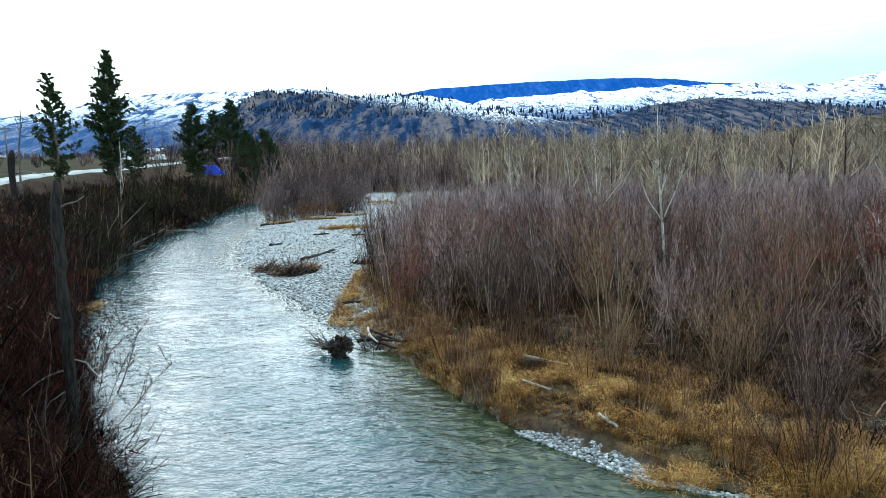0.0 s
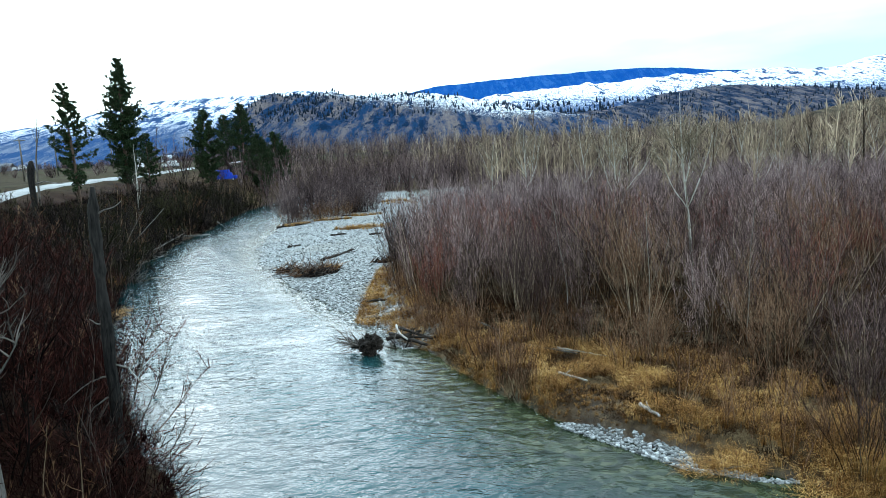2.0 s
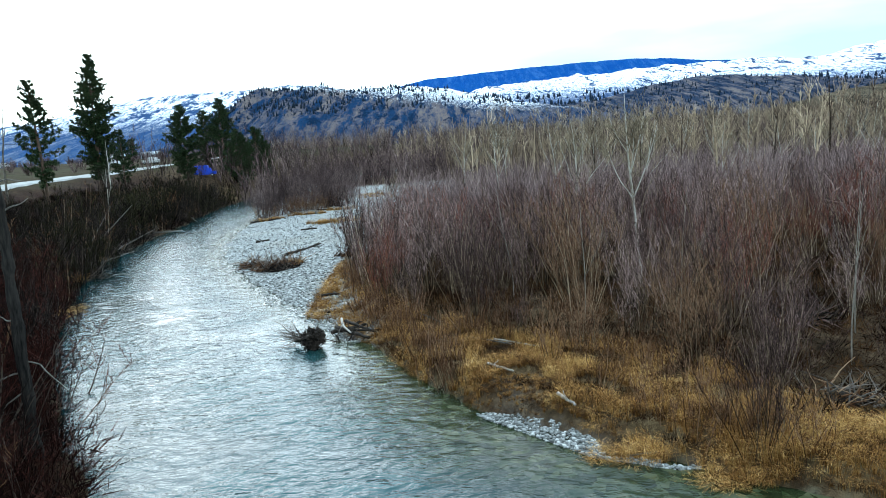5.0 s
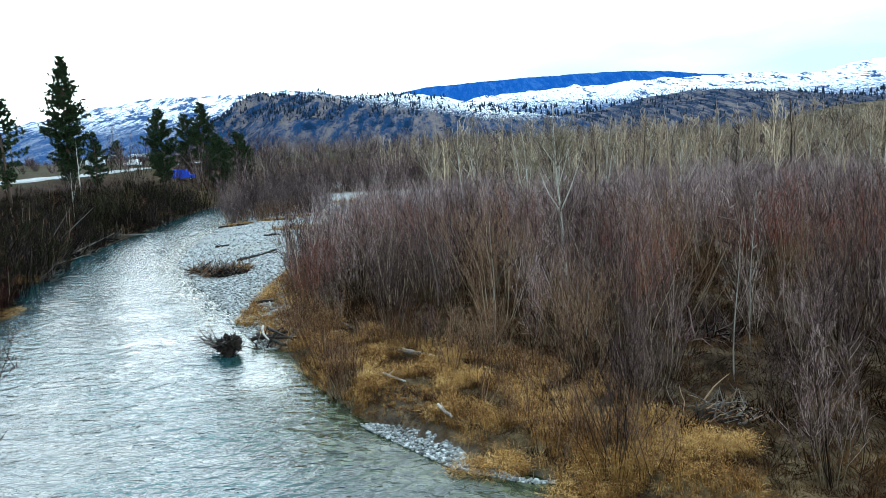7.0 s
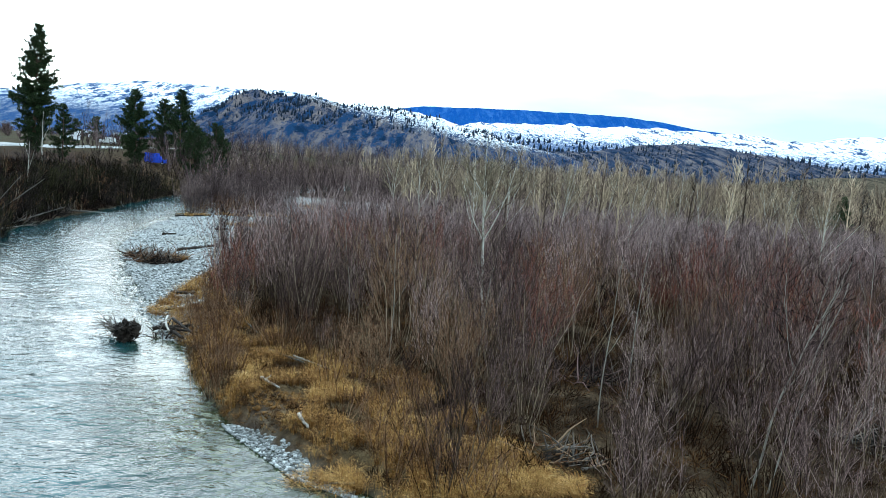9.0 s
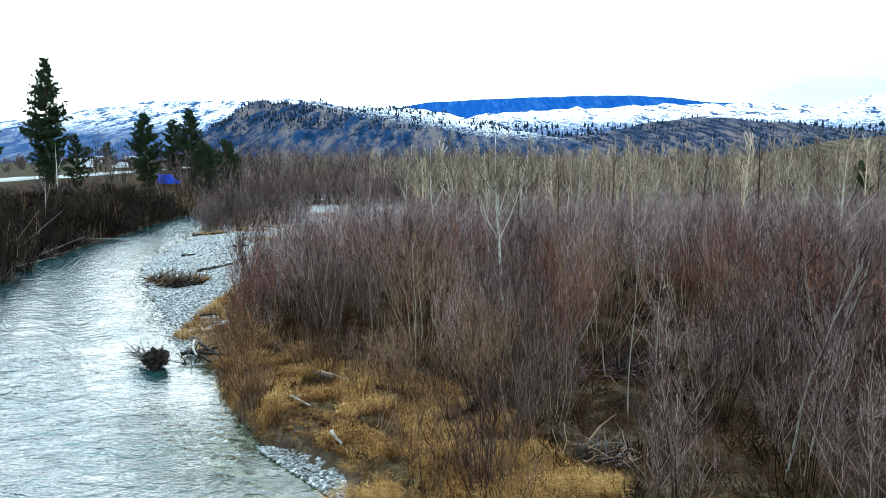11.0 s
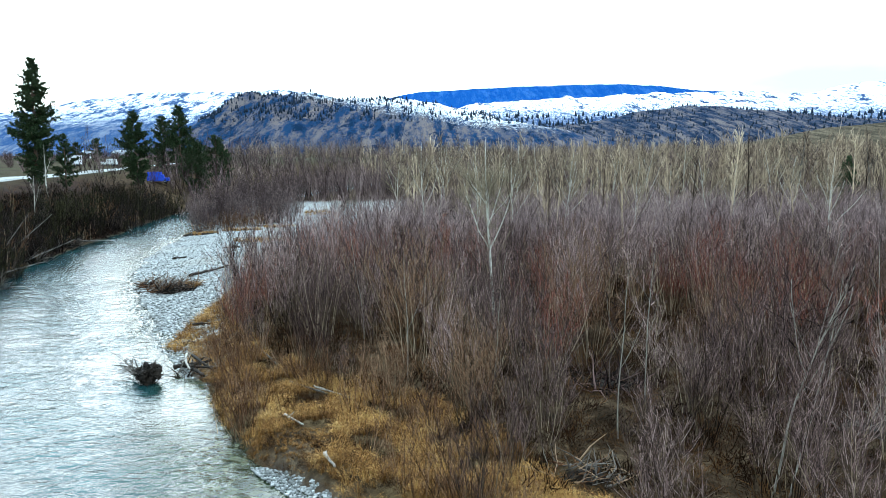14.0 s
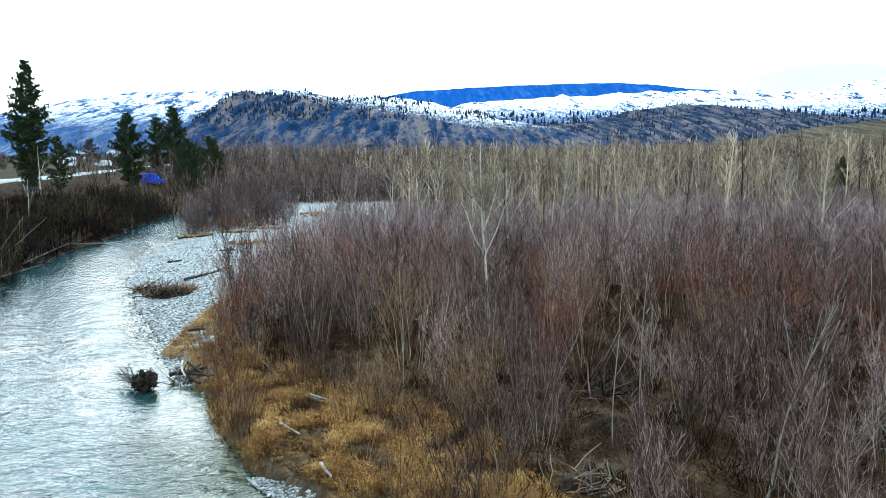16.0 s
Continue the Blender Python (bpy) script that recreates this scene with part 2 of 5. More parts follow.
height = mm.math("ADD", mm.math("MULTIPLY", r1, 1.0), mm.math("MULTIPLY", r2, 0.09))
strength = mm.ramp(mm.math("ADD", r3, mm.math("MULTIPLY", mm.attr("riffle"), 0.3)), [(0.30, (0.5, 0.5, 0.5)), (0.66, (1.0, 1.0, 1.0))])
strength = mm.math("MULTIPLY", strength, mm.math("SUBTRACT", 1.0, mm.math("MULTIPLY", mm.attr("calm"), 0.4)))
strength = mm.math("ADD", strength, mm.math("MULTIPLY", mm.attr("chop"), 0.7))
height = mm.math("MULTIPLY", height, strength)
mm.bump(height, 1.0, 0.21)
bv = mm.node("ShaderNodeTexVoronoi", Scale=2.6, Randomness=1.0)
mm.link(wv, bv.inputs["Vector"])
bsep = mm.node("ShaderNodeSeparateColor")
mm.link(bv.outputs["Color"], bsep.inputs[0])
deep = mm.ramp(r3, [(0.35, (0.002, 0.022, 0.025)), (0.65, (0.008, 0.050, 0.056))])
stony = mm.ramp(mm.mix(0.55, bsep.outputs[0], mm.noise(1.3, 4, 0.6, wv)), [(0.25, (0.008, 0.014, 0.006)), (0.55, (0.024, 0.034, 0.014)), (0.8, (0.075, 0.080, 0.042))])
mm.color(mm.mix(mm.attr("shallow"), deep, stony))
M_WATER = mm.m

M_ROAD = speckled("pale_gravelled_road", (0.24, 0.24, 0.23), (0.38, 0.38, 0.37), 3, 0.9, 0.2)

# ---------- mesh helpers ----------
def mesh_from(name, verts, faces, mat, smooth=False, tint=None):
    me = bpy.data.meshes.new(name)
    verts = np.asarray(verts, np.float32).reshape(-1, 3)
    if isinstance(faces, np.ndarray):
        k = faces.shape[1]
        me.vertices.add(len(verts))
        me.vertices.foreach_set("co", verts.ravel())
        me.loops.add(faces.size)
        me.loops.foreach_set("vertex_index", faces.astype(np.int32).ravel())
        me.polygons.add(len(faces))
        me.polygons.foreach_set("loop_start", np.arange(0, faces.size, k, dtype=np.int32))
        me.update(calc_edges=True)
    else:
        me.from_pydata(verts.tolist(), [], faces)
    if smooth:
        me.polygons.foreach_set("use_smooth", np.ones(len(me.polygons), bool))
    if tint is not None:
        a = me.attributes.new("tint", "FLOAT", "POINT")
        a.data.foreach_set("value", np.asarray(tint, np.float32))
    me.materials.append(mat)
    return me


def part(name, me, parent=None, label=""):
    ob = new(name, me)
    ob.parent = parent
    if label:
        tagged(ob, label)
    return ob


def base(name, label, category, m=None, group="", kind=""):
    """An Empty at a thing's base."""
    ob = new(name)
    ob.empty_display_size = 0.2
    if m is not None:
        ob.matrix_world = m
    return tagged(ob, label, category, group, kind)


class Tubes:
    """Collects tapered tubes as triangles."""

    def __init__(self, sides=3):
        self.v, self.f, self.n, self.sides = [], [], 0, sides

    def add(self, pts, radii, sides=None, cap=True):
        s = sides or self.sides
        pts = np.asarray(pts, float)
        k = len(pts)
        along = np.gradient(pts, axis=0)
        along /= np.linalg.norm(along, axis=1, keepdims=True) + 1e-9
        mean = along.mean(0)
        ref = np.array((1.0, 0, 0)) if abs(mean[0]) < 0.8 * np.linalg.norm(mean) else np.array((0, 1.0, 0))
        a = np.cross(along, ref)
        a /= np.linalg.norm(a, axis=1, keepdims=True) + 1e-9
        b = np.cross(along, a)
        ang = np.arange(s) * 2 * np.pi / s
        ring = pts[:, None] + np.asarray(radii)[:, None, None] * (np.cos(ang)[None, :, None] * a[:, None] + np.sin(ang)[None, :, None] * b[:, None])
        self.v.append(ring.reshape(-1, 3))
        i, j = np.meshgrid(np.arange(k - 1), np.arange(s), indexing="ij")
        p, q = i * s + j, i * s + (j + 1) % s
        quads = np.stack([p, q, q + s, p + s], -1).reshape(-1, 4)
        tris = np.concatenate([quads[:, [0, 1, 2]], quads[:, [0, 2, 3]]])
        caps = np.array([[0, j + 1, j] for j in range(1, s - 1)] + [[(k - 1) * s, (k - 1) * s + j, (k - 1) * s + j + 1] for j in range(1, s - 1)])
        self.f.append((np.concatenate([tris, caps]) if cap else tris) + self.n)
        self.n += k * s

    def cones(self, p, way, length, r):
        """Many fine straight twigs that taper to a point."""
        p, d = np.asarray(p, float), np.asarray(way, float)
        d = d / (np.linalg.norm(d, axis=1, keepdims=True) + 1e-9)
        a = np.cross(d, np.where(np.abs(d[:, :1]) < 0.7, (1.0, 0, 0), (0, 1.0, 0)))
        a /= np.linalg.norm(a, axis=1, keepdims=True) + 1e-9
        b = np.cross(d, a)
        ring = [p + r * (math.cos(w) * a + math.sin(w) * b) for w in (0.0, 2.0944, 4.1888)]
        v = np.stack(ring + [p + d * np.asarray(length)[:, None]], 1)
        f = np.array(((0, 1, 3), (1, 2, 3), (2, 0, 3)))[None] + (np.arange(len(p)) * 4)[:, None, None]
        self.v.append(v.reshape(-1, 3))
        self.f.append(f.reshape(-1, 3) + self.n)
        self.n += 4 * len(p)

    def tri(self, pts):
        """Loose triangles, rows of three points."""
        pts = np.asarray(pts, float).reshape(-1, 3)
        self.v.append(pts)
        self.f.append(np.arange(len(pts)).reshape(-1, 3) + self.n)
        self.n += len(pts)

    def arrays(self):
        return np.concatenate(self.v), np.concatenate(self.f)

    def mesh(self, name, mat, smooth=False):
        v, f = self.arrays()
        return mesh_from(name, v, f, mat, smooth)


def bent(rng, start, way, length, steps, wander, up=0.0):
    """A wandering line from start."""
    pts, d = [np.array(start, float)], np.array(way, float)
    d /= np.linalg.norm(d)
    for _ in range(steps):
        d = d + rng.normal(0, wander, 3) + np.array((0, 0, up))
        d /= np.linalg.norm(d)
        pts.append(pts[-1] + d * length / steps)
    return np.array(pts)


# ---------- lie of the land ----------
LEFT_Y = np.array([-60, 0, 15, 25, 30, 35, 46, 53, 66, 82, 96, 111, 129, 150, 180, 230, 300, 400])
LEFT_X = np.array([-13, -11, -8.5, -8.6, -11.8, -14.9, -20.8, -23.6, -28.9, -33.2, -35, -35.7, -38, -39, -37, -25, 10, 80])
RIGHT_Y = np.array([-60, 0, 10, 18, 24, 25.3, 29.3, 34.7, 39, 43, 53.6, 60, 67, 79, 91, 103, 111, 125, 150, 180, 230, 300, 400])
RIGHT_X = np.array([110, 38, 27, 17, 10, 7.6, 4.3, 1.1, -0.6, -3.0, -9.2, -12.4, -15.9, -20.9, -23.9, -25.2, -25, -27, -28, -26, -14, 24, 95])
# where the gravel bar ends and the wooded bank begins
WOOD_Y = np.array([-60, 24, 27, 29, 30.5, 39, 44, 53, 63, 75, 90, 105, 120, 150, 180, 230])
WOOD_X = np.array([111, 10.9, 7.6, 5.2, 3.5, -0.5, -1.8, -3.9, -5.2, -4.5, -1.5, 1.0, 3.5, 5.5, 6.0, -10])


def left_shore(y):
    y = np.asarray(y, float)
    return np.interp(y, LEFT_Y, LEFT_X) + 0.3 * np.sin(y * 0.55 + 1.5 * np.sin(y * 0.23))


def right_shore(y):
    y = np.asarray(y, float)
    return np.interp(y, RIGHT_Y, RIGHT_X) + 0.28 * np.sin(y * 0.9 + 2 * np.sin(y * 0.37)) * np.interp(y, [35, 50, 110, 130], [0.3, 1, 1, 0])


def wood_edge(y):
    return np.maximum(np.interp(y, WOOD_Y, WOOD_X), right_shore(y))


def level(y):
    """The river's surface, which climbs gently upstream."""
    return np.clip((np.asarray(y, float) - 60) * 0.01, 0, 2.0)


def step01(v):
    v = np.clip(v, 0, 1)
    return v * v * (3 - 2 * v)


def wave(x, y, k, seed=0.0):
    """Smooth uneven ground, about -1 to 1."""
    return (np.sin(x * k + seed + 1.7 * np.sin(y * k * 0.7 + seed)) + np.sin(y * k * 1.3 + 2.1 * seed + 1.3 * np.sin(x * k * 0.6))) * 0.5


def side_channel(x, y):
    """How deep in the narrow side channel beyond the bar, 0 to 1."""
    cx = np.interp(y, [76, 84, 100, 118, 135, 150, 168, 185, 210], [-4.6, -4.0, -3.0, -3.6, -3.4, -4.2, -7.0, -10.0, -26.0])
    half = np.interp(y, [74, 80, 84, 90, 110, 118, 135, 160, 176], [0.2, 1.0, 1.0, 0.3, 1.0, 2.0, 2.6, 3.2, 0.1])
    return step01(1.4 - np.abs(x - cx) / half)


def land(x, y):
    """Height of the ground."""
    x, y = np.asarray(x, float), np.asarray(y, float)
    w = level(y)
    dl, dr, dw = left_shore(y) - x, x - right_shore(y), x - wood_edge(y)
    # left: a steep bank, then a terrace that climbs
    steep = np.interp(y, [0, 30, 60, 100, 140], [7.0, 8.0, 9.0, 9.0, 11.0])
    left = w + 0.15 + 5.4 * step01(dl / steep * 0.85) + 2.9 * step01((dl - 9) / 18) + 1.7 * step01((dl - 25) / 90) + 0.25 * wave(x, y, 0.5, 1.0) * step01(dl / 3) * step01((17 - dl) / 5)
    # right: gravel bar, then the wooded flat
    bar = w + 0.45 * step01(dr / 7.0) + 0.06 * wave(x, y, 0.7, 2.0)
    wood = w + 0.80 * step01((dw + 0.3) / 1.6) + 0.20 * wave(x, y, 0.35, 3.0) * step01(dw / 4) + 0.25 * step01((dw - 6) / 20)
    right = np.where(dw > -0.3, np.maximum(wood, bar * (dw < 1)), bar)
    right = right - (right - w + 0.30) * side_channel(x, y)
    bedz = w - 0.25 - 0.55 * step01(np.minimum(-dl, -dr) / 5.0)
    z = np.where(dl > 0, np.where(dl < 0.6, w - 0.2 + (left - w + 0.2) * dl / 0.6, left), np.where(dr > 0, np.where(dr < 0.6, w - 0.25 + (right - w + 0.25) * dr / 0.6, right), bedz))
    # far off the valley floor evens out
    t = step01((np.hypot(x, y) - 260) / 300)
    far = 9.0 + 2.6 * step01((-x - 40) / 60) + 0.006 * np.clip(y - 500, 0, 4000) + 1.0 * wave(x, y, 0.01, 5.0)
    behind = step01((-y - 20) / 60)
    z = z * (1 - t) + far * t
    return z * (1 - behind) + 6.0 * behind


def land1(x, y):
    return float(land(np.array([x]), np.array([y]))[0])


def graded(lo, hi, a, b, fine, grow=1.12):
    """Even steps between a and b that widen beyond them out to lo and hi."""
    mid = list(np.arange(a, b + 1e-6, fine))
    up, s = [mid[-1]], fine
    while up[-1] < hi:
        s *= grow
        up.append(up[-1] + s)
    down, s = [mid[0]], fine
    while down[-1] > lo:
        s *= grow
        down.append(down[-1] - s)
    return np.array(down[:0:-1] + mid + up[1:])


def sheet(name, xs, ys, zs, mat, attrs=()):
    gx, gy = np.meshgrid(xs, ys)
    v = np.stack([gx, gy, zs(gx, gy)], -1).reshape(-1, 3)
    n = len(xs)
    i, j = np.meshgrid(np.arange(len(ys) - 1), np.arange(n - 1), indexing="ij")
    p = (i * n + j).ravel()
    me = mesh_from(name, v, np.stack([p, p + 1, p + n + 1, p + n], -1), mat, True)
    for key, fn in attrs:
        a = me.attributes.new(key, "FLOAT", "POINT")
        a.data.foreach_set("value", fn(v[:, 0], v[:, 1]).astype(np.float32))
    return new(name, me)


def z_gravel(x, y):
    dw, dr = x - wood_edge(y), x - right_shore(y)
    bar = step01((dr + 0.5) / 0.8) * step01(1.0 - (dw - 0.2) / 1.0 + 0.5 * wave(x, y, 1.1, 4))
    strip = step01((dr - 0.1) / 0.4) * step01((1.6 - dr + 0.4 * wave(x, y, 2.0, 3)) / 0.6) * step01((y - 23.5) / 0.8) * step01((30.2 - y) / 0.8)
    return np.maximum(bar * step01((y - 40) / 2.0) * step01((172 - y) / 6), 0.08 * strip)


def z_bed(x, y):
    inside = (x > left_shore(y) - 0.2) & (x < right_shore(y) + 0.1)
    return np.maximum(inside * 1.0, side_channel(x, y) * (x > right_shore(y)) * 0.8) * (y < 330)


def z_straw(x, y):
    dw = x - wood_edge(y)
    a = step01((dw + 0.3) / 0.8) * step01(1.2 - (dw - 2.5) / np.where(y < 42, 8.0, 3.0)) * step01(0.75 + 0.6 * wave(x, y, 0.9, 6))
    bare = np.exp(-(((x - 5.7) / 2.0) ** 2 + ((y - 30.0) / 1.7) ** 2))
    dl = left_shore(y) - x
    return np.clip(np.where(x > right_shore(y), a * (1 - 0.9 * bare), 0.12 * step01(dl / 2) * step01(0.5 + wave(x, y, 0.8, 2))), 0, 1)


def z_field(x, y):
    dl = left_shore(y) - x
    return np.maximum(step01((dl - 17) / 6), 0.3 * step01((np.hypot(x, y) - 300) / 200))


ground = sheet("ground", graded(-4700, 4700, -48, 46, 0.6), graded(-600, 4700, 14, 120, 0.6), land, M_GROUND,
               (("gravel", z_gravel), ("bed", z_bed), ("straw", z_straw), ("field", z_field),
                ("dark_bank", lambda x, y: step01((left_shore(y) - x) / 1.5) * step01((160 - y) / 20))))
tagged(ground, "valley floor of straw, soil and grey river gravel", "ground", kind="structure")

water = sheet("water", graded(-90, 140, -40, 40, 1.0), graded(-70, 300, 10, 120, 1.0), lambda x, y: level(y), M_WATER,
              (("shallow", lambda x, y: step01(1.15 - (right_shore(y) - x) / np.interp(y, [20, 30, 40, 60], [9.0, 6.0, 3.0, 2.5]))),
               ("calm", lambda x, y: np.maximum(step01(1.1 - (right_shore(y) - x) / 6.0) * (y < 44), step01(1.1 - (x - left_shore(y)) / 5.0))),
               ("chop", lambda x, y: step01(1.5 - 1.2 * np.hypot((x - 0.6 + 0.55 * (y - 30)) / 2.6, (y - 30) / 6.5))),
               ("riffle", lambda x, y: 0.35 * step01((y - 55) / 25) * step01(1.2 - np.abs(x - right_shore(y) + 6) / 7))))
tagged(water, "shallow ruffled teal river flowing past a gravel bar", "river", kind="structure")

# ---------- hills and mountains far off ----------
def value_noise(x, y, seed):
    """Smooth lattice noise, 0 to 1."""
    xi, yi = np.floor(x).astype(np.int64), np.floor(y).astype(np.int64)
    fx, fy = step01(x - xi), step01(y - yi)

    def h(a, b):
        n = np.sin(a * 127.1 + b * 311.7 + seed * 74.7) * 43758.5453
        return n - np.floor(n)

    return (h(xi, yi) * (1 - fx) + h(xi + 1, yi) * fx) * (1 - fy) + (h(xi, yi + 1) * (1 - fx) + h(xi + 1, yi + 1) * fx) * fy


def fbm(x, y, seed, octaves=5):
    tot, amp = 0, 0.5
    for o in range(octaves):
        tot, amp = tot + amp * value_noise(x * 2**o, y * 2**o, seed + o), amp * 0.52
    return tot


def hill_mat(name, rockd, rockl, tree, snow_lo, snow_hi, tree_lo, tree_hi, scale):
    """Rock and grass, snow on the heights, and dark woods in patches and rows. Far ranges take haze-blue tones."""
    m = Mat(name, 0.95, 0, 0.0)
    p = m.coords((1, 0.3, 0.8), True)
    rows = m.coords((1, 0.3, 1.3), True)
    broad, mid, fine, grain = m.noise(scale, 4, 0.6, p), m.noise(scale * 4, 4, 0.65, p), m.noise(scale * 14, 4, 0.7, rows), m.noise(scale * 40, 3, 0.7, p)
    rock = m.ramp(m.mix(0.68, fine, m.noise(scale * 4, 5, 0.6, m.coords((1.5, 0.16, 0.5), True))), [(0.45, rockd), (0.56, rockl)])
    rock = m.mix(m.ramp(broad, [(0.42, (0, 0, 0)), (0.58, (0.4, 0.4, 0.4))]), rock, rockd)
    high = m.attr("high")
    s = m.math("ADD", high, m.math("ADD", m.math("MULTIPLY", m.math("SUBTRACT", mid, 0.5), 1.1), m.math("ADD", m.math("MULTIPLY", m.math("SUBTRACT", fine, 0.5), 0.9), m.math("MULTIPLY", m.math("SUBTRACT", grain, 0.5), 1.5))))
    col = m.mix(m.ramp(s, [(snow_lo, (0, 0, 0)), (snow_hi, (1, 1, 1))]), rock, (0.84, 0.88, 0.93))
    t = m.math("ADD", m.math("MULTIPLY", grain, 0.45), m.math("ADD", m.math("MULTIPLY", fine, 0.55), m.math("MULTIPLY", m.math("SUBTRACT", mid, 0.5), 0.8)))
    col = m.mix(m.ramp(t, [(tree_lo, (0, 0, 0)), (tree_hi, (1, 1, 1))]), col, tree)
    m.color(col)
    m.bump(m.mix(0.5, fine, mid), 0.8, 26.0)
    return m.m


def ridge(name, label, dist, front, back, prof_x, prof_h, rough, seed, mat, foot=8.0, snowline=(0, 1), nx=260, nd=34, power=1.0, aside=(0.0, 1e9), gully=0.0):
    """A hill range that fronts the valley: its crest runs across at the given distance."""
    xs = np.linspace(prof_x[0], prof_x[-1], nx)
    ds = np.concatenate([np.linspace(-front, 0, nd), np.linspace(0, back, 9)[1:]])
    gx, gd = np.meshgrid(xs, ds)
    crest = np.interp(gx, prof_x, prof_h)
    n = fbm(gx / (front * 0.55) + 7, gd / (front * 0.55) + 3, seed, 6) - 0.5
    rise = np.where(gd < 0, np.clip(1 + gd / front, 0, 1) ** power, np.clip(1 - gd / back * 0.7, 0, 1))
    fold = fbm(gx / (front * 0.25), gd / (front * 0.9), seed + 20, 4) - 0.45
    z = foot + crest * rise + rough * crest * (n * 1.1 * (0.25 + rise * 0.5) + fold * 0.9 * rise * (1 - rise) * 2)
    z += rough * 0.20 * crest * rise * (fbm(gx / (front * 0.045), gd / (front * 0.06), seed + 40, 3) - 0.45)
    cut = np.abs(2 * fbm(gx / (front * 0.15) + 0.9 * n, gd / (front * 1.1) + 0.5 * n, seed + 60, 4) - 0.92)
    z += gully * crest * (np.minimum(cut, 0.5) - 0.22) * np.clip(rise * (1.06 - rise) * 4, 0, 1)
    z = np.where(rise <= 0.001, foot - 15, z)
    v = np.stack([gx, dist + gd, z], -1).reshape(-1, 3)
    i, j = np.meshgrid(np.arange(len(ds) - 1), np.arange(nx - 1), indexing="ij")
    p = (i * nx + j).ravel()
    me = mesh_from(name, v, np.stack([p, p + 1, p + nx + 1, p + nx], -1), mat, True)
    a = me.attributes.new("high", "FLOAT", "POINT")
    a.data.foreach_set("value", ((v[:, 2] - snowline[0]) / (snowline[1] - snowline[0]) + np.clip((v[:, 0] - aside[0]) / aside[1], -0.5, 0.5)).astype(np.float32))
    return tagged(new(name, me), label, "hill", kind="structure"), (xs, ds, z)


# Haze, and gully shade on the rocky hill, is painted into these blues.
M_HILL = hill_mat("hazed_rocky_hill", (0.014, 0.042, 0.100), (0.175, 0.145, 0.140), (0.008, 0.024, 0.056), 0.72, 0.84, 0.53, 0.60, 0.012)
M_SNOW = hill_mat("hazed_snowy_hills", (0.06, 0.10, 0.19), (0.16, 0.20, 0.29), (0.030, 0.065, 0.15), 0.44, 0.62, 0.54, 0.59, 0.0045)
# saturated blue in place of forest green: distance haze painted into the colour
M_BLUE = hill_mat("haze_blue_mountain", (0.007, 0.070, 0.26), (0.028, 0.115, 0.33), (0.005, 0.060, 0.25), 0.84, 1.0, 0.50, 0.60, 0.006)
M_MOTTLE = hill_mat("hazed_mottled_hills", (0.055, 0.092, 0.17), (0.15, 0.175, 0.24), (0.028, 0.068, 0.16), 0.34, 0.52, 0.48, 0.54, 0.005)
M_BROWN = hill_mat("brown_grass_hill", (0.070, 0.058, 0.042), (0.17, 0.135, 0.095), (0.012, 0.017, 0.020), 1.9, 2.1, 0.62, 0.66, 0.02)
M_FOOT = hill_mat("hazed_wooded_foothills", (0.026, 0.042, 0.078), (0.16, 0.135, 0.135), (0.008, 0.020, 0.044), 0.80, 0.92, 0.52, 0.59, 0.012)

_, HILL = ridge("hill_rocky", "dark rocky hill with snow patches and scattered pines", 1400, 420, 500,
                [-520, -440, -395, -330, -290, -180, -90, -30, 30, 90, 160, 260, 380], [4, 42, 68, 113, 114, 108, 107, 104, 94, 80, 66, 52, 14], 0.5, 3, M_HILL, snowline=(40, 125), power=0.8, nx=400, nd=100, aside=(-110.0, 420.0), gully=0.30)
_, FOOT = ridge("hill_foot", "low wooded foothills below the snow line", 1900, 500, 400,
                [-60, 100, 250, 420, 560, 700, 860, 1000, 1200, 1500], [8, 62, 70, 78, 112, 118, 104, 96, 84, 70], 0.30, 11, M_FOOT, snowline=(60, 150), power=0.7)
ridge("hill_brown", "brown grassy slope with a few pines", 1050, 260, 300,
      [440, 520, 590, 680, 800, 1000], [2, 22, 36, 44, 50, 52], 0.2, 17, M_BROWN, snowline=(500, 900), nx=120, nd=24)
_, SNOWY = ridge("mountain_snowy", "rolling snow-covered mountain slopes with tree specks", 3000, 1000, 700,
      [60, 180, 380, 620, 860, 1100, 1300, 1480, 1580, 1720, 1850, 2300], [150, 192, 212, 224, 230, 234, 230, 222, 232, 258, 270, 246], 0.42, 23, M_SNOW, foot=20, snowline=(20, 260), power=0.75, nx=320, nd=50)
ridge("mountain_blue", "forested mountain painted haze-blue under low cloud", 4200, 900, 500,
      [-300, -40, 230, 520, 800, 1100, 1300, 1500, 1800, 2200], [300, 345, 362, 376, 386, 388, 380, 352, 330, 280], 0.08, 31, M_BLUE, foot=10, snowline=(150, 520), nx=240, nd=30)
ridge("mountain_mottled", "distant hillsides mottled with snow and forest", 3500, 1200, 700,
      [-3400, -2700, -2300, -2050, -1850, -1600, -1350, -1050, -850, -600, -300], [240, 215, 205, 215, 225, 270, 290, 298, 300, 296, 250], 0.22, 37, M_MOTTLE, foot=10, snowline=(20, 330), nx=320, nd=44)


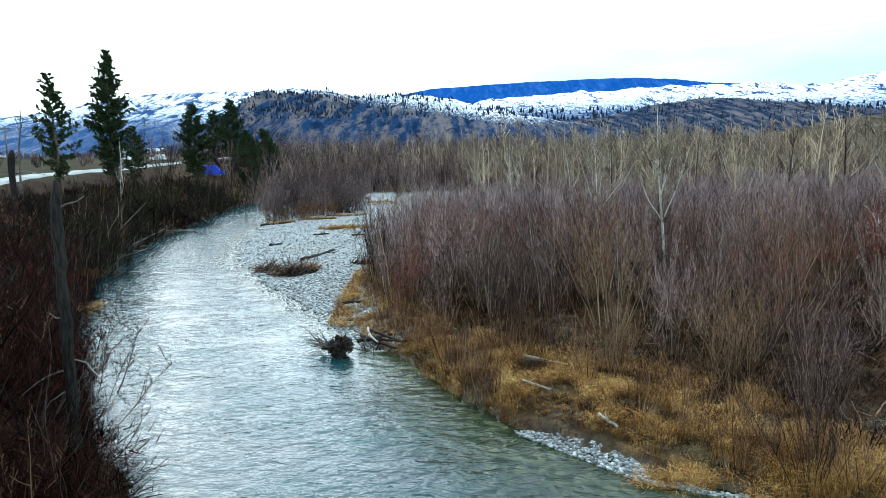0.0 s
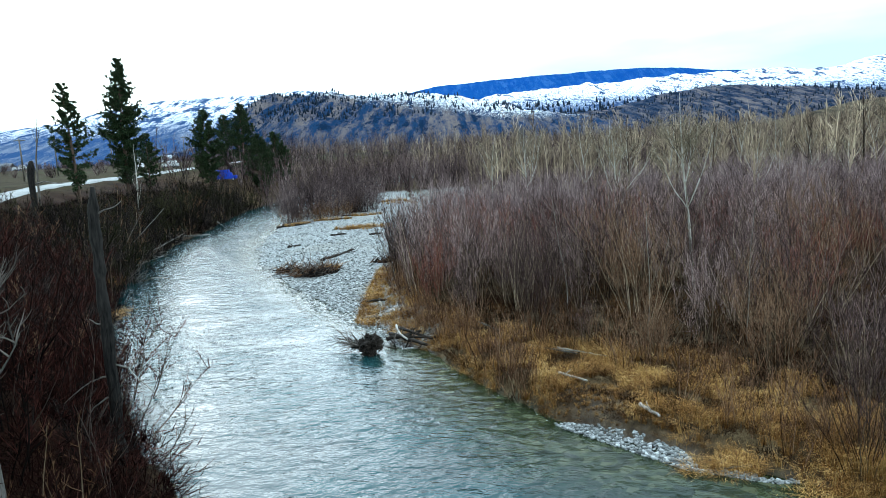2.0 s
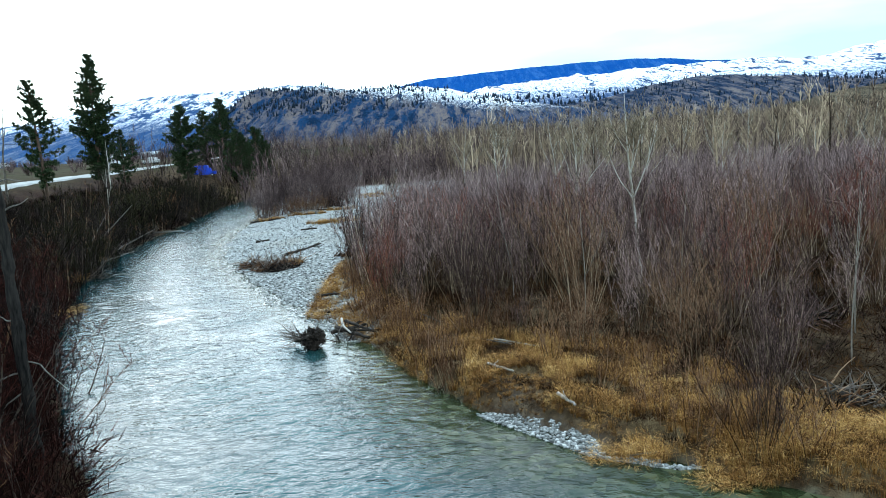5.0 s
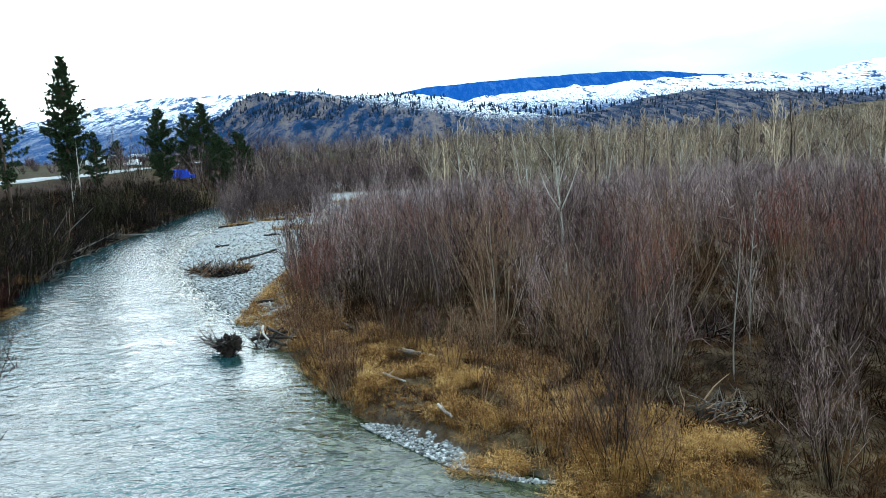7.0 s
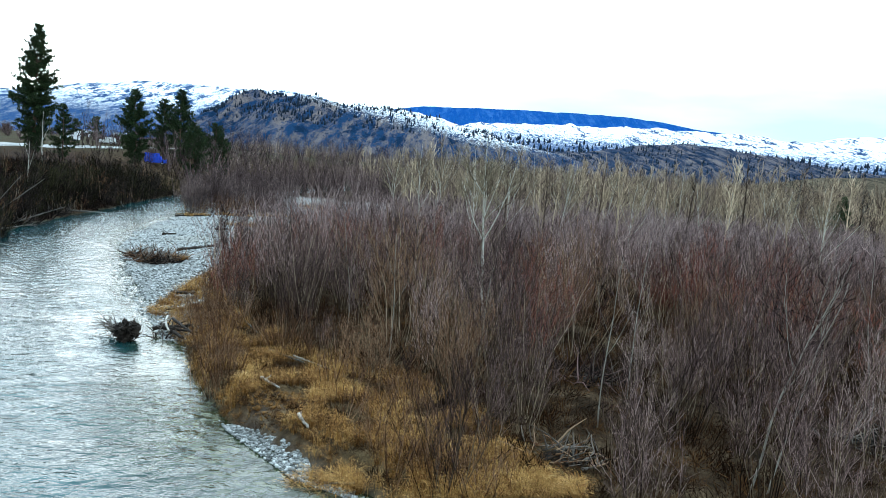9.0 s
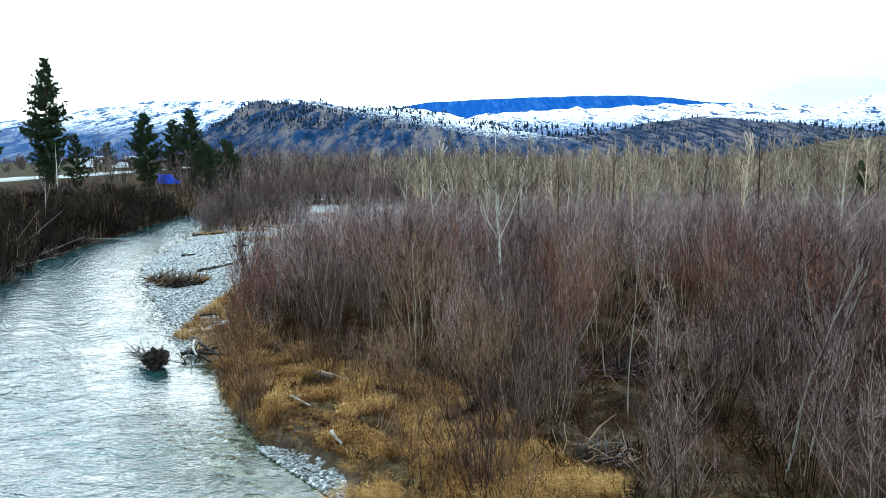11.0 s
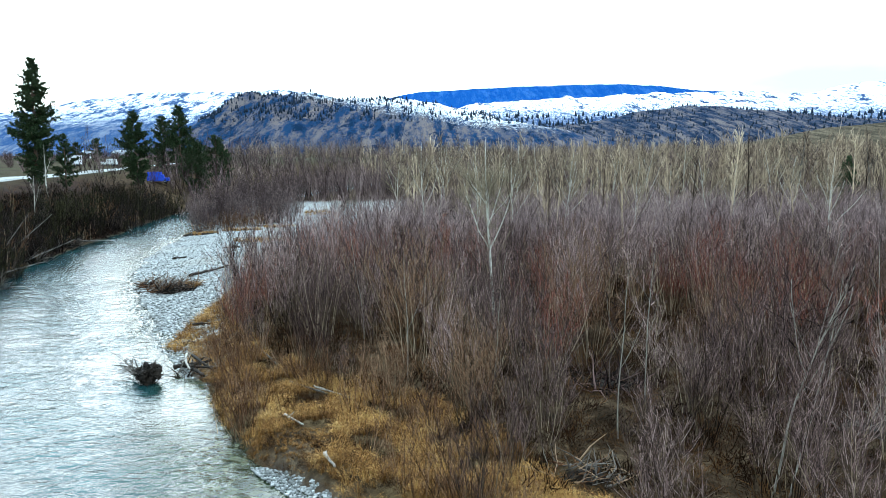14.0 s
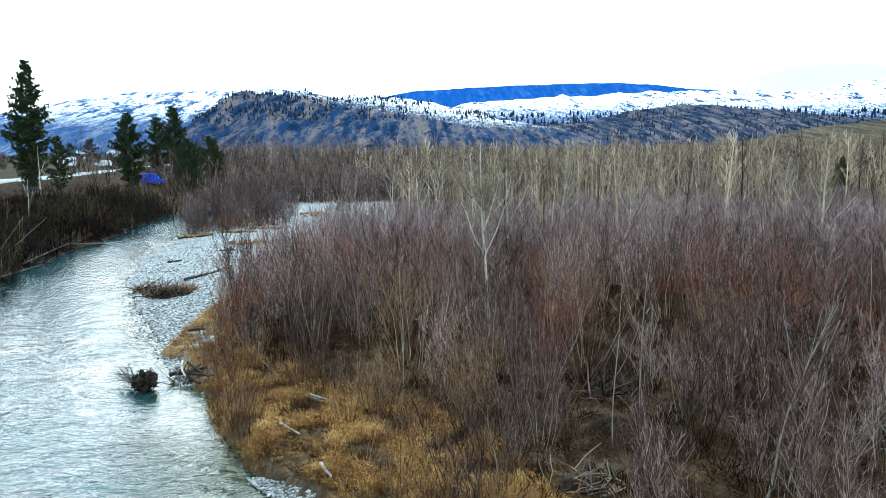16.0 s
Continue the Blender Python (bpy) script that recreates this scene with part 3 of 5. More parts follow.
def hill_trees(name, label, field, dist, count, size, seed, lo, hi, mat):
    """Dark pines scattered over a hillside, far off."""
    xs, ds, z = field
    rng = np.random.default_rng(seed)
    T = Tubes(5)
    made = 0
    while made < count:
        x, d = rng.uniform(xs[0], xs[-1]), rng.uniform(ds[0], 30)
        i, j = np.abs(ds - d).argmin(), np.abs(xs - x).argmin()
        g = z[i, j]
        if not lo < g < hi or fbm(np.array([x / 60]), np.array([d / 60]), seed, 3)[0] < rng.uniform(0.2, 0.75):
            continue
        h = size * rng.uniform(0.5, 1.2)
        p0 = np.array((x, dist + d, g - 1.0))
        lean = rng.normal(0, 0.02, 2)
        T.add([p0, p0 + (0, 0, h * 0.15), p0 + (lean[0] * h, lean[1] * h, h * 0.55), p0 + (0, 0, h)], [h * 0.05, h * 0.2, h * 0.13, 0.05], 5)
        made += 1
    return tagged(new(name, T.mesh(name, mat)), label, "trees", kind="stuff")


# pine green shifted to blue-black, so the crowns carry painted haze
M_FARPINE = speckled("hazed_pine_crowns", (0.005, 0.012, 0.024), (0.016, 0.028, 0.045), 0.5, 0.9, 0.3)
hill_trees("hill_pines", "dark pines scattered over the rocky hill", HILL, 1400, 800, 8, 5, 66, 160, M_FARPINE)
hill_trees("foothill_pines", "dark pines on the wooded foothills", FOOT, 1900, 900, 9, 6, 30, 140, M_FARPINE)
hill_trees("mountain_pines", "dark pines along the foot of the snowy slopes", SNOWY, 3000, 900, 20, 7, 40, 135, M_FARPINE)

# ---------- bare willow shrubs and trees ----------
def willow_meshes(seed, height=6.2, stems=17, spread=1.1, twigs=13, mats=(None, None), lean=0.16, thick=1.0, subs=0.7, dome=0.25, low=0.3):
    """A many-stemmed bare shrub with a domed crown: meshes for its stems and its twigs."""
    rng = np.random.default_rng(seed)
    S, W = Tubes(3), Tubes(3)
    for k in range(stems):
        a, r = rng.uniform(0, 2 * np.pi), abs(rng.normal(0, 0.32))
        lo = rng.uniform(0.0, 1.0)
        h = height * rng.uniform(0.75, 1.05) * (1 - dome * lo * lo - 0.25 * (rng.random() < 0.25))
        out = lean * 2.1 * lo
        way = np.array((math.cos(a) * out, math.sin(a) * out, 1.0))
        pts = bent(rng, (r * math.cos(a) * spread, r * math.sin(a) * spread, -0.15), way, h, 7, 0.085, 0.055)
        r0 = rng.uniform(0.011, 0.024) * thick
        S.add(pts, np.linspace(r0, 0.004, 8), cap=False)

        def on_stem(t):
            i = np.minimum((t * 7).astype(int), 6)
            return pts[i] + (pts[i + 1] - pts[i]) * (t * 7 - i)[:, None]

        nb = max(3, int(twigs * 0.62))
        starts = low + (0.95 - low) * rng.random(nb) ** 0.8
        for t, p in zip(starts, on_stem(starts)):
            b = rng.uniform(0, 2 * np.pi)
            up = rng.uniform(0.4, 1.6) if lean > 0.3 else rng.uniform(1.0, 2.8)
            ln = rng.uniform(0.55, 1.5) * (1.25 - 0.6 * t) * height / 6.2
            br = bent(rng, p, (math.cos(b), math.sin(b), up), ln, 2, 0.16, 0.16)
            W.add(br, np.array((0.0075, 0.0055, 0.003)) * thick, cap=False)
            m = int(4 + 7 * subs)
            u = rng.uniform(0.1, 1.0, m)
            q = np.where(u[:, None] < 0.5, br[0] + (br[1] - br[0]) * u[:, None] * 2, br[1] + (br[2] - br[1]) * (u[:, None] * 2 - 1))
            d = (br[2] - br[0]) / ln + rng.normal(0, 0.42, (m, 3)) + np.array((0, 0, 0.3))
            W.cones(q, d, ln * rng.uniform(0.2, 0.5, m), 0.0045 * thick)
        t = low + (0.999 - low) * rng.random(twigs) ** 0.7
        d = (pts[-1] - pts[-3]) / (2 * h / 7) + rng.normal(0, 0.5, (twigs, 3)) + np.array((0, 0, 0.2))
        W.cones(on_stem(t), d, rng.uniform(0.25, 0.7, twigs) * height / 6.2, 0.005 * thick)
    return S.mesh("shrub_trunk", mats[0]), W.mesh("shrub_crown", mats[1])


def shrub(name, label, meshes, m, group="", category="shrub"):
    ob = base(name, label, category, m, group)
    tagged(part("trunk", meshes[0], ob), kind="stuff")
    tagged(part("crown", meshes[1], ob), kind="stuff")
    return ob


def scatter(rng, n, inside, x0, x1, y0, y1, gap):
    """Places in a rectangle, kept apart, where inside(x, y)."""
    out, tries, cell = [], 0, {}
    while len(out) < n and tries < n * 120:
        tries += 1
        x, y = rng.uniform(x0, x1), rng.uniform(y0, y1)
        if not inside(x, y):
            continue
        c = (int(x // gap), int(y // gap))
        if any((x - a) ** 2 + (y - b) ** 2 < gap * gap for i in (-1, 0, 1) for j in (-1, 0, 1) for a, b in cell.get((c[0] + i, c[1] + j), ())):
            continue
        cell.setdefault(c, []).append((x, y))
        out.append((x, y))
    return out


THICKET_Y = [10, 18, 24, 27, 31, 35, 37.5, 40, 42.5, 48, 55, 63, 75, 90, 105, 130, 160, 185, 230, 300]
THICKET_X = [34, 23.5, 13.6, 12.6, 11.2, 9.0, 6.4, 3.0, 0.6, -1.7, -3.2, -4.8, -4.2, -1.8, -0.2, 0.8, 0.6, -3.0, -16.0, 24.0]


def thicket_edge(y):
    return float(np.interp(y, THICKET_Y, THICKET_X))


rng = np.random.default_rng(7)
big = [willow_meshes(100 + k, 6.5, (38, 38, 30, 26, 22)[k], 1.5, 14, (M_STEM, M_BROWN_TWIG if k == 1 else M_TWIG), 0.22, 0.95, 0.9, 0.42) for k in range(5)]
grey = [willow_meshes(110 + k, 6.2, 20, 1.4, 12, (M_STEM, M_TWIG), 0.20, 1.35, 0.6, 0.4) for k in range(4)]
red = [willow_meshes(120 + k, 5.8, 24, 1.4, 13, (M_STEM, M_RED), 0.22, 1.1, 0.7, 0.4) for k in range(2)]
low = [willow_meshes(130 + k, 2.4, 15, 1.2, 9, (M_BROWN_TWIG, M_BROWN_TWIG), 0.3, 0.8) for k in range(2)]


def stand(x, y, s, sz=None, deep=0.05):
    turn = rng.uniform(0, 360)
    return pose(x, y, land1(x, y) - deep, rng.normal(0, 3), rng.normal(0, 3), turn) @ Matrix.Diagonal((s, s, sz or s, 1))


LBL_BIG = "broad bare willow shrub with many thin upright stems"
LBL_GREY = "bare grey willow shrub in the thicket"
LBL_RED = "bare reddish willow shrub in the thicket"
FRONT = ((17.5, 21.3, 0.88), (12.2, 23.6, 0.85), (13.9, 26.6, 0.72), (23.8, 25.6, 1.0), (15.3, 29.4, 1.0), (21.6, 29.0, 1.0), (27.4, 27.0, 0.95), (32.0, 27.5, 1.0))
GAPS = ((22.2, 40.5, 1.9, 5.0), (24.4, 46.0, 2.5, 8.0), (18.3, 33.0, 2.5, 4.6), (28.4, 31.0, 2.8, 3.0), (16.4, 26.0, 1.9, 3.0), (10.0, 44.0, 1.8, 2.6), (34.5, 38.0, 2.2, 3.6))


def near_wood(x, y):
    if any(((x - a) / u) ** 2 + ((y - b) / v) ** 2 < 1 for a, b, u, v in GAPS):
        return False
    if any((x - a) ** 2 + (y - b) ** 2 < 8.5 for a, b, _ in FRONT):
        return False
    return x > thicket_edge(y) + 0.2 and y > 19


for x, y, s in FRONT:
    shrub("willow_shrub", LBL_BIG, big[2 + rng.integers(3)], stand(x, y, s), "willow thicket on the wooded bank")
for x, y in scatter(rng, 95, near_wood, -5, 42, 19, 48, 2.95):
    reddish = ((x - 31.5) / 5.5) ** 2 + ((y - 44) / 6) ** 2 < 1 and rng.random() < 0.85 or rng.random() < 0.06
    edge = float(step01((x - thicket_edge(y)) / 3.0))
    s = (0.66 + 0.40 * edge) * rng.choice((0.68, 0.85, 0.95, 1.05, 1.15, 1.22))
    shrub("willow_shrub", LBL_RED if reddish else LBL_BIG, red[rng.integers(2)] if reddish else big[rng.integers(5)], stand(x, y, s), "willow thicket on the wooded bank")
for x, y in scatter(rng, 140, lambda x, y: x > thicket_edge(y) + 0.2 and near_wood(x, y), -5, 46, 48, 66, 2.2):
    reddish = rng.random() < 0.12
    s = rng.uniform(0.85, 1.2)
    shrub("willow_shrub", LBL_RED if reddish else LBL_GREY, red[rng.integers(2)] if reddish else grey[rng.integers(4)], stand(x, y, s), "willow thicket on the wooded bank")

# low brush along the edge of the bank and in front of the thicket
for x, y in scatter(rng, 46, lambda x, y: wood_edge(y) + 0.4 < x < wood_edge(y) + 1.6 and (y > 33 or y < 26.5 and x > 10), -6, 14, 23, 64, 0.85):
    shrub("low_willow", "low bare willow clump in straw grass", low[rng.integers(2)], stand(x, y, rng.uniform(0.6, 1.15)), "low brush on the river bank")
for x, y in scatter(rng, 30, lambda x, y: thicket_edge(y) - 1.4 < x < thicket_edge(y) + 0.5, -4, 14, 23, 44, 1.3):
    shrub("low_willow", "low bare willow clump in straw grass", low[rng.integers(2)], stand(x, y, rng.uniform(0.7, 1.3)), "low brush on the river bank")


for x, y, s in ((2.7, 33.0, 1.15), (2.4, 34.1, 1.25), (3.2, 32.2, 0.9), (1.9, 36.0, 1.05), (4.2, 38.8, 1.3), (5.0, 37.6, 1.0), (1.0, 40.2, 1.1), (7.6, 33.4, 1.2), (8.6, 29.2, 1.0), (9.8, 27.0, 0.9)):
    shrub("low_willow", "low bare willow clump in straw grass", low[rng.integers(2)], stand(x, y, s), "low brush on the river bank")


# farther thicket and woods: one mesh each, many plants nobody could count
def lowpoly_plant(seed, height, stems, twigs, lean, thick, trunk=False):
    rng = np.random.default_rng(seed)
    T = Tubes(3)
    if trunk:
        pts = bent(rng, (0, 0, -0.2), (0, 0, 1), height, 6, 0.05, 0.03)
        T.add(pts, np.linspace(0.016 * height * thick, 0.012, 7) * 0.55)
        for _ in range(twigs):
            t = rng.uniform(0.25, 0.96)
            i = min(int(t * 6), 5)
            p = pts[i] + (pts[i + 1] - pts[i]) * (t * 6 - i)
            b = rng.uniform(0, 2 * np.pi)
            ln = height * rng.uniform(0.10, 0.26) * (1.25 - 0.8 * t)
            br = bent(rng, p, (math.cos(b), math.sin(b), rng.uniform(0.8, 1.8)), ln, 3, 0.14, 0.18)
            T.add(br, np.array((0.030, 0.022, 0.016, 0.008)) * thick)
            for _ in range(3):
                q = br[rng.integers(1, 4)]
                b2 = b + rng.normal(0, 0.9)
                T.add(bent(rng, q, (math.cos(b2), math.sin(b2), rng.uniform(0.8, 2.2)), ln * 0.55, 1, 0.1), np.array((0.016, 0.007)) * thick, cap=False)
    else:
        for _ in range(stems):
            a = rng.uniform(0, 2 * np.pi)
            h = height * rng.uniform(0.6, 1.05)
            pts = bent(rng, (rng.normal(0, 0.5), rng.normal(0, 0.5), -0.2), (math.cos(a) * lean, math.sin(a) * lean, 1), h, 4, 0.08, 0.02)
            T.add(pts, np.linspace(0.028, 0.008, 5) * thick, cap=False)
            u = rng.uniform(0.8, 4.0, twigs * 2)
            i = np.minimum(u.astype(int), 3)
            b = rng.uniform(0, 2 * np.pi, twigs * 2)
            way = np.stack([np.cos(b), np.sin(b), rng.uniform(0.6, 2.4, twigs * 2)], -1)
            T.cones(pts[i] + (pts[i + 1] - pts[i]) * (u - i)[:, None], way, rng.uniform(0.5, 1.6, twigs * 2), 0.012 * thick)
    return T.arrays()


def many(name, label, category, protos, places, mat):
    """places: rows of x, y, scale, turn, tint."""
    vs, fs, ts, n = [], [], [], 0
    for k, (x, y, s, turn, tint) in enumerate(places):
        v, f = protos[k % len(protos)]
        c, d = math.cos(turn) * s, math.sin(turn) * s
        p = np.stack([v[:, 0] * c - v[:, 1] * d + x, v[:, 0] * d + v[:, 1] * c + y, v[:, 2] * s + land1(x, y)], -1)
        vs.append(p.astype(np.float32)), fs.append(f + n), ts.append(np.full(len(v), tint, np.float32))
        n += len(v)
    me = mesh_from(name, np.concatenate(vs), np.concatenate(fs), mat, False, np.concatenate(ts))
    return tagged(new(name, me), label, category, kind="stuff")


mid_protos = [lowpoly_plant(200 + k, 5.6, 11, 8, 0.26, 1.2) for k in range(4)]
mid = [(x, y, rng.uniform(0.8, 1.2), rng.uniform(0, 6.3), float(np.clip(rng.normal(0.40, 0.15), 0, 0.68)))
       for x, y in scatter(rng, 850, lambda x, y: x > thicket_edge(y) + 0.3 and (y > 66 or x > 42) and x < 14 + y * 0.72, -9, 92, 24, 108, 1.9)]
many("willow_thicket", "grey and purplish bare willow thicket across the flat", "thicket", mid_protos, mid, M_THICK)

far_protos = [lowpoly_plant(220 + k, 11.5, 0, 15, 0, 1.7, True) for k in range(5)]
far_wood = [(x, y, rng.uniform(0.7, 1.2) * (1 + 0.16 * float(wave(x, y, 0.11, 8))), rng.uniform(0, 6.3), float(np.clip(rng.normal(0.47, 0.19) + 0.2 * float(wave(x, y, 0.09, 9)), 0.05, 1)))
            for x, y in scatter(rng, 1300, lambda x, y: x > thicket_edge(y) + 4 + 0.2 * max(0, 140 - y) and x < 20 + y * 0.75 and rng.random() < step01((y - 70) / 40) + 0.05, -10, 230, 70, 280, 2.4)]
many("cottonwood_wood", "bare tan cottonwoods and aspens behind the thicket", "woods", far_protos, far_wood, M_FAR)

brush_protos = [lowpoly_plant(240 + k, 6.5, 8, 7, 0.34, 1.6) for k in range(3)]
brush = [(x, y, rng.uniform(1.0, 1.75), rng.uniform(0, 6.3), float(np.clip(rng.normal(0.17, 0.13), 0, 0.6)))
         for x, y in scatter(rng, 900, lambda x, y: (left_shore(y) + 2 > x > left_shore(y) - 26 and y > 150) or (x > right_shore(y) + 1 and y > 167 and side_channel(x, y) < 0.1), -70, 120, 150, 370, 3.0)]
brush += [(x, y, rng.uniform(1.1, 1.5), rng.uniform(0, 6.3), float(rng.uniform(0.05, 0.4)))
          for x, y in scatter(rng, 46, lambda x, y: side_channel(x, y) < 0.1, -22, 16, 168, 180, 2.0)]
many("river_brush", "brown bare brush along the upper river", "thicket", brush_protos, brush, M_THICK)
valley = [(x, y, rng.uniform(1.0, 1.9), rng.uniform(0, 6.3), float(np.clip(rng.normal(0.3, 0.2), 0, 0.8)))
          for x, y in scatter(rng, 1000, lambda x, y: -0.28 * y < x < y * 0.64 and not (x < -60 and y < 400), -420, 460, 290, 900, 7.5)]
many("valley_woods", "brown bare woods along the valley floor", "woods", brush_protos, valley, M_FAR)

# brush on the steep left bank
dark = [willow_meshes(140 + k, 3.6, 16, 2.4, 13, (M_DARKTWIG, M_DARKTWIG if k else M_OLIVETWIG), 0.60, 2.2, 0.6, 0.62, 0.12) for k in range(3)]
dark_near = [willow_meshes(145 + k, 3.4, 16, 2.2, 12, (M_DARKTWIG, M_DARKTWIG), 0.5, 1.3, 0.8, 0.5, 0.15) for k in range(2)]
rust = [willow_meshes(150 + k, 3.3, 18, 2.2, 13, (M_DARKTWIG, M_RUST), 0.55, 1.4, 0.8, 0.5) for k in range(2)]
palebank = willow_meshes(155, 3.2, 12, 2.0, 10, (M_STEM, M_BROWN_TWIG), 0.5, 1.3, 0.7, 0.4)


def on_left_bank(x, y):
    d = left_shore(y) - x
    return (1.3 if y < 34 else 0.3) < d < 12 + 2 * math.sin(y * 0.3) - 4.5 * step01((y - 55) / 30)


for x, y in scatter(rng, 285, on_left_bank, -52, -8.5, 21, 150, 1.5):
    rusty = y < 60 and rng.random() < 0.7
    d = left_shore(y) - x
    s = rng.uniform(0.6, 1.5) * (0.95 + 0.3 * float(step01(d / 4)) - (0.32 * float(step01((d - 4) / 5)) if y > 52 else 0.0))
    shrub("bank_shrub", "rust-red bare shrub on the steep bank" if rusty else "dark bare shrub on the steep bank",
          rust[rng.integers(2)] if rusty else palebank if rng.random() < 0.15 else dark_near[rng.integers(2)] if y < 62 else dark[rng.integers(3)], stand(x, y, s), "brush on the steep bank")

# bushes on the gravel island
isl = [willow_meshes(160 + k, 8.0, 30, 3.2, 20, (M_ISLE, M_ISLE), 0.26, 1.35, 1.4, 0.45) for k in range(2)]
bushy = willow_meshes(165, 6.6, 56, 2.4, 18, (M_ISLE, M_ISLE), 0.36, 1.8, 0.8, 0.5)
for x, y, s in ((-24.3, 114, 0.92), (-22.8, 113, 0.8), (-21.8, 117, 1.0), (-20.0, 115.5, 0.85), (-22.8, 121, 1.05), (-19.5, 122, 1.0), (-21, 128, 1.1), (-17.5, 127, 1.0), (-23, 133, 1.1), (-18, 136, 1.05), (-25, 125, 0.9), (-20, 143, 1.1), (-24, 148, 1.1), (-15, 133, 1.0), (-18, 118.5, 0.85), (-25.5, 118, 0.9), (-14, 140, 1.0)):
    shrub("island_willow", "tall bare grey willow on the gravel island", isl[rng.integers(2)], stand(x, y, s), "willows on the gravel island")
for x, y, s in ((-13.6, 122.6, 1.0), (-15.4, 124, 0.95), (-15.6, 121, 0.8), (-12.4, 126, 0.85)):
    shrub("round_willow", "dense rounded reddish-brown willow bush", bushy, stand(x, y, s), "willows on the gravel island")


# brown leaf-littered undergrowth that fills the floor of the thicket, its colour blackened to deepen the shade there
def undergrowth(seed, sprays, h):
    rng = np.random.default_rng(seed)
    T = Tubes(3)
    for _ in range(sprays):
        a, r = rng.uniform(0, 2 * np.pi), rng.uniform(0, 0.7)
        p = np.array((r * math.cos(a), r * math.sin(a), -0.05))
        way = rng.normal(0, 0.6, 3) + np.array((0, 0, 0.9))
        b = bent(rng, p, way, h * rng.uniform(0.5, 1.2), 2, 0.3)
        side = np.cross(b[1] - b[0], (0.3, 0.5, 0.2))
        side *= 0.010 / (np.linalg.norm(side) + 1e-6)
        T.tri([b[0] - side, b[0] + side, b[1], b[1] - side * 1.6, b[1] + side * 1.6, b[2]])
    return T.arrays()


mm = Mat("brown_shaded_undergrowth", 0.9, 0, 0.03)
isl_ = mm.node("ShaderNodeNewGeometry").outputs["Random Per Island"]
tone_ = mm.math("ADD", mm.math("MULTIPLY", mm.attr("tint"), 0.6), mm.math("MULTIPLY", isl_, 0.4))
# real leaf brown at the top; near-black low tones stand in for shade
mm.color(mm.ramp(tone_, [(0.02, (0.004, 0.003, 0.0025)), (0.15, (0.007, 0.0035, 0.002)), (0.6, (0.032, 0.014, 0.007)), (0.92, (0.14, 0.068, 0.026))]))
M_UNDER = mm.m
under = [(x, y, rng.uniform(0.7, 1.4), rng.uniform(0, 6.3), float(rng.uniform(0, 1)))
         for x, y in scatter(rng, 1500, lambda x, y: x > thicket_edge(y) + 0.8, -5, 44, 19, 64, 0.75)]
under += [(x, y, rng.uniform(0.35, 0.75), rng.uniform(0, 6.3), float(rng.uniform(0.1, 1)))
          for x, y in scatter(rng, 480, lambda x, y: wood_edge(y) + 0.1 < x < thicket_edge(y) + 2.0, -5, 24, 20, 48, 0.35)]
# left-bank plants draw on the darkest end of the tones
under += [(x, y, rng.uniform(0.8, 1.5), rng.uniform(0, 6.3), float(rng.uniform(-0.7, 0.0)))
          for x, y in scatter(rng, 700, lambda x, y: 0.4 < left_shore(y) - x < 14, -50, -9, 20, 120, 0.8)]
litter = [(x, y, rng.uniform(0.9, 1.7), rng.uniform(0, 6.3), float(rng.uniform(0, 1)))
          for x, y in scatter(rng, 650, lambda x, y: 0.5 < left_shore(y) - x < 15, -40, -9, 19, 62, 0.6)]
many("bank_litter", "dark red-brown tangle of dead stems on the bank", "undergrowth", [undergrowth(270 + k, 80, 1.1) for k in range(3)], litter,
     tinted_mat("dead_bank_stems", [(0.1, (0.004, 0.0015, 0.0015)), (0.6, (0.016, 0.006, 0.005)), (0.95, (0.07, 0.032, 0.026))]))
many("undergrowth", "brown dead undergrowth with painted-in shade on the thicket floor", "undergrowth", [undergrowth(260 + k, 90, 0.75) for k in range(3)], under, M_UNDER)

for x, y in scatter(rng, 40, lambda x, y: (x + 20) ** 2 / 40 + (y - 122) ** 2 / 150 < 1, -27, -11, 111, 140, 1.2):
    shrub("low_willow", "low bare willow clump on the gravel island", low[rng.integers(2)], stand(x, y, rng.uniform(1.0, 1.7)), "willows on the gravel island")

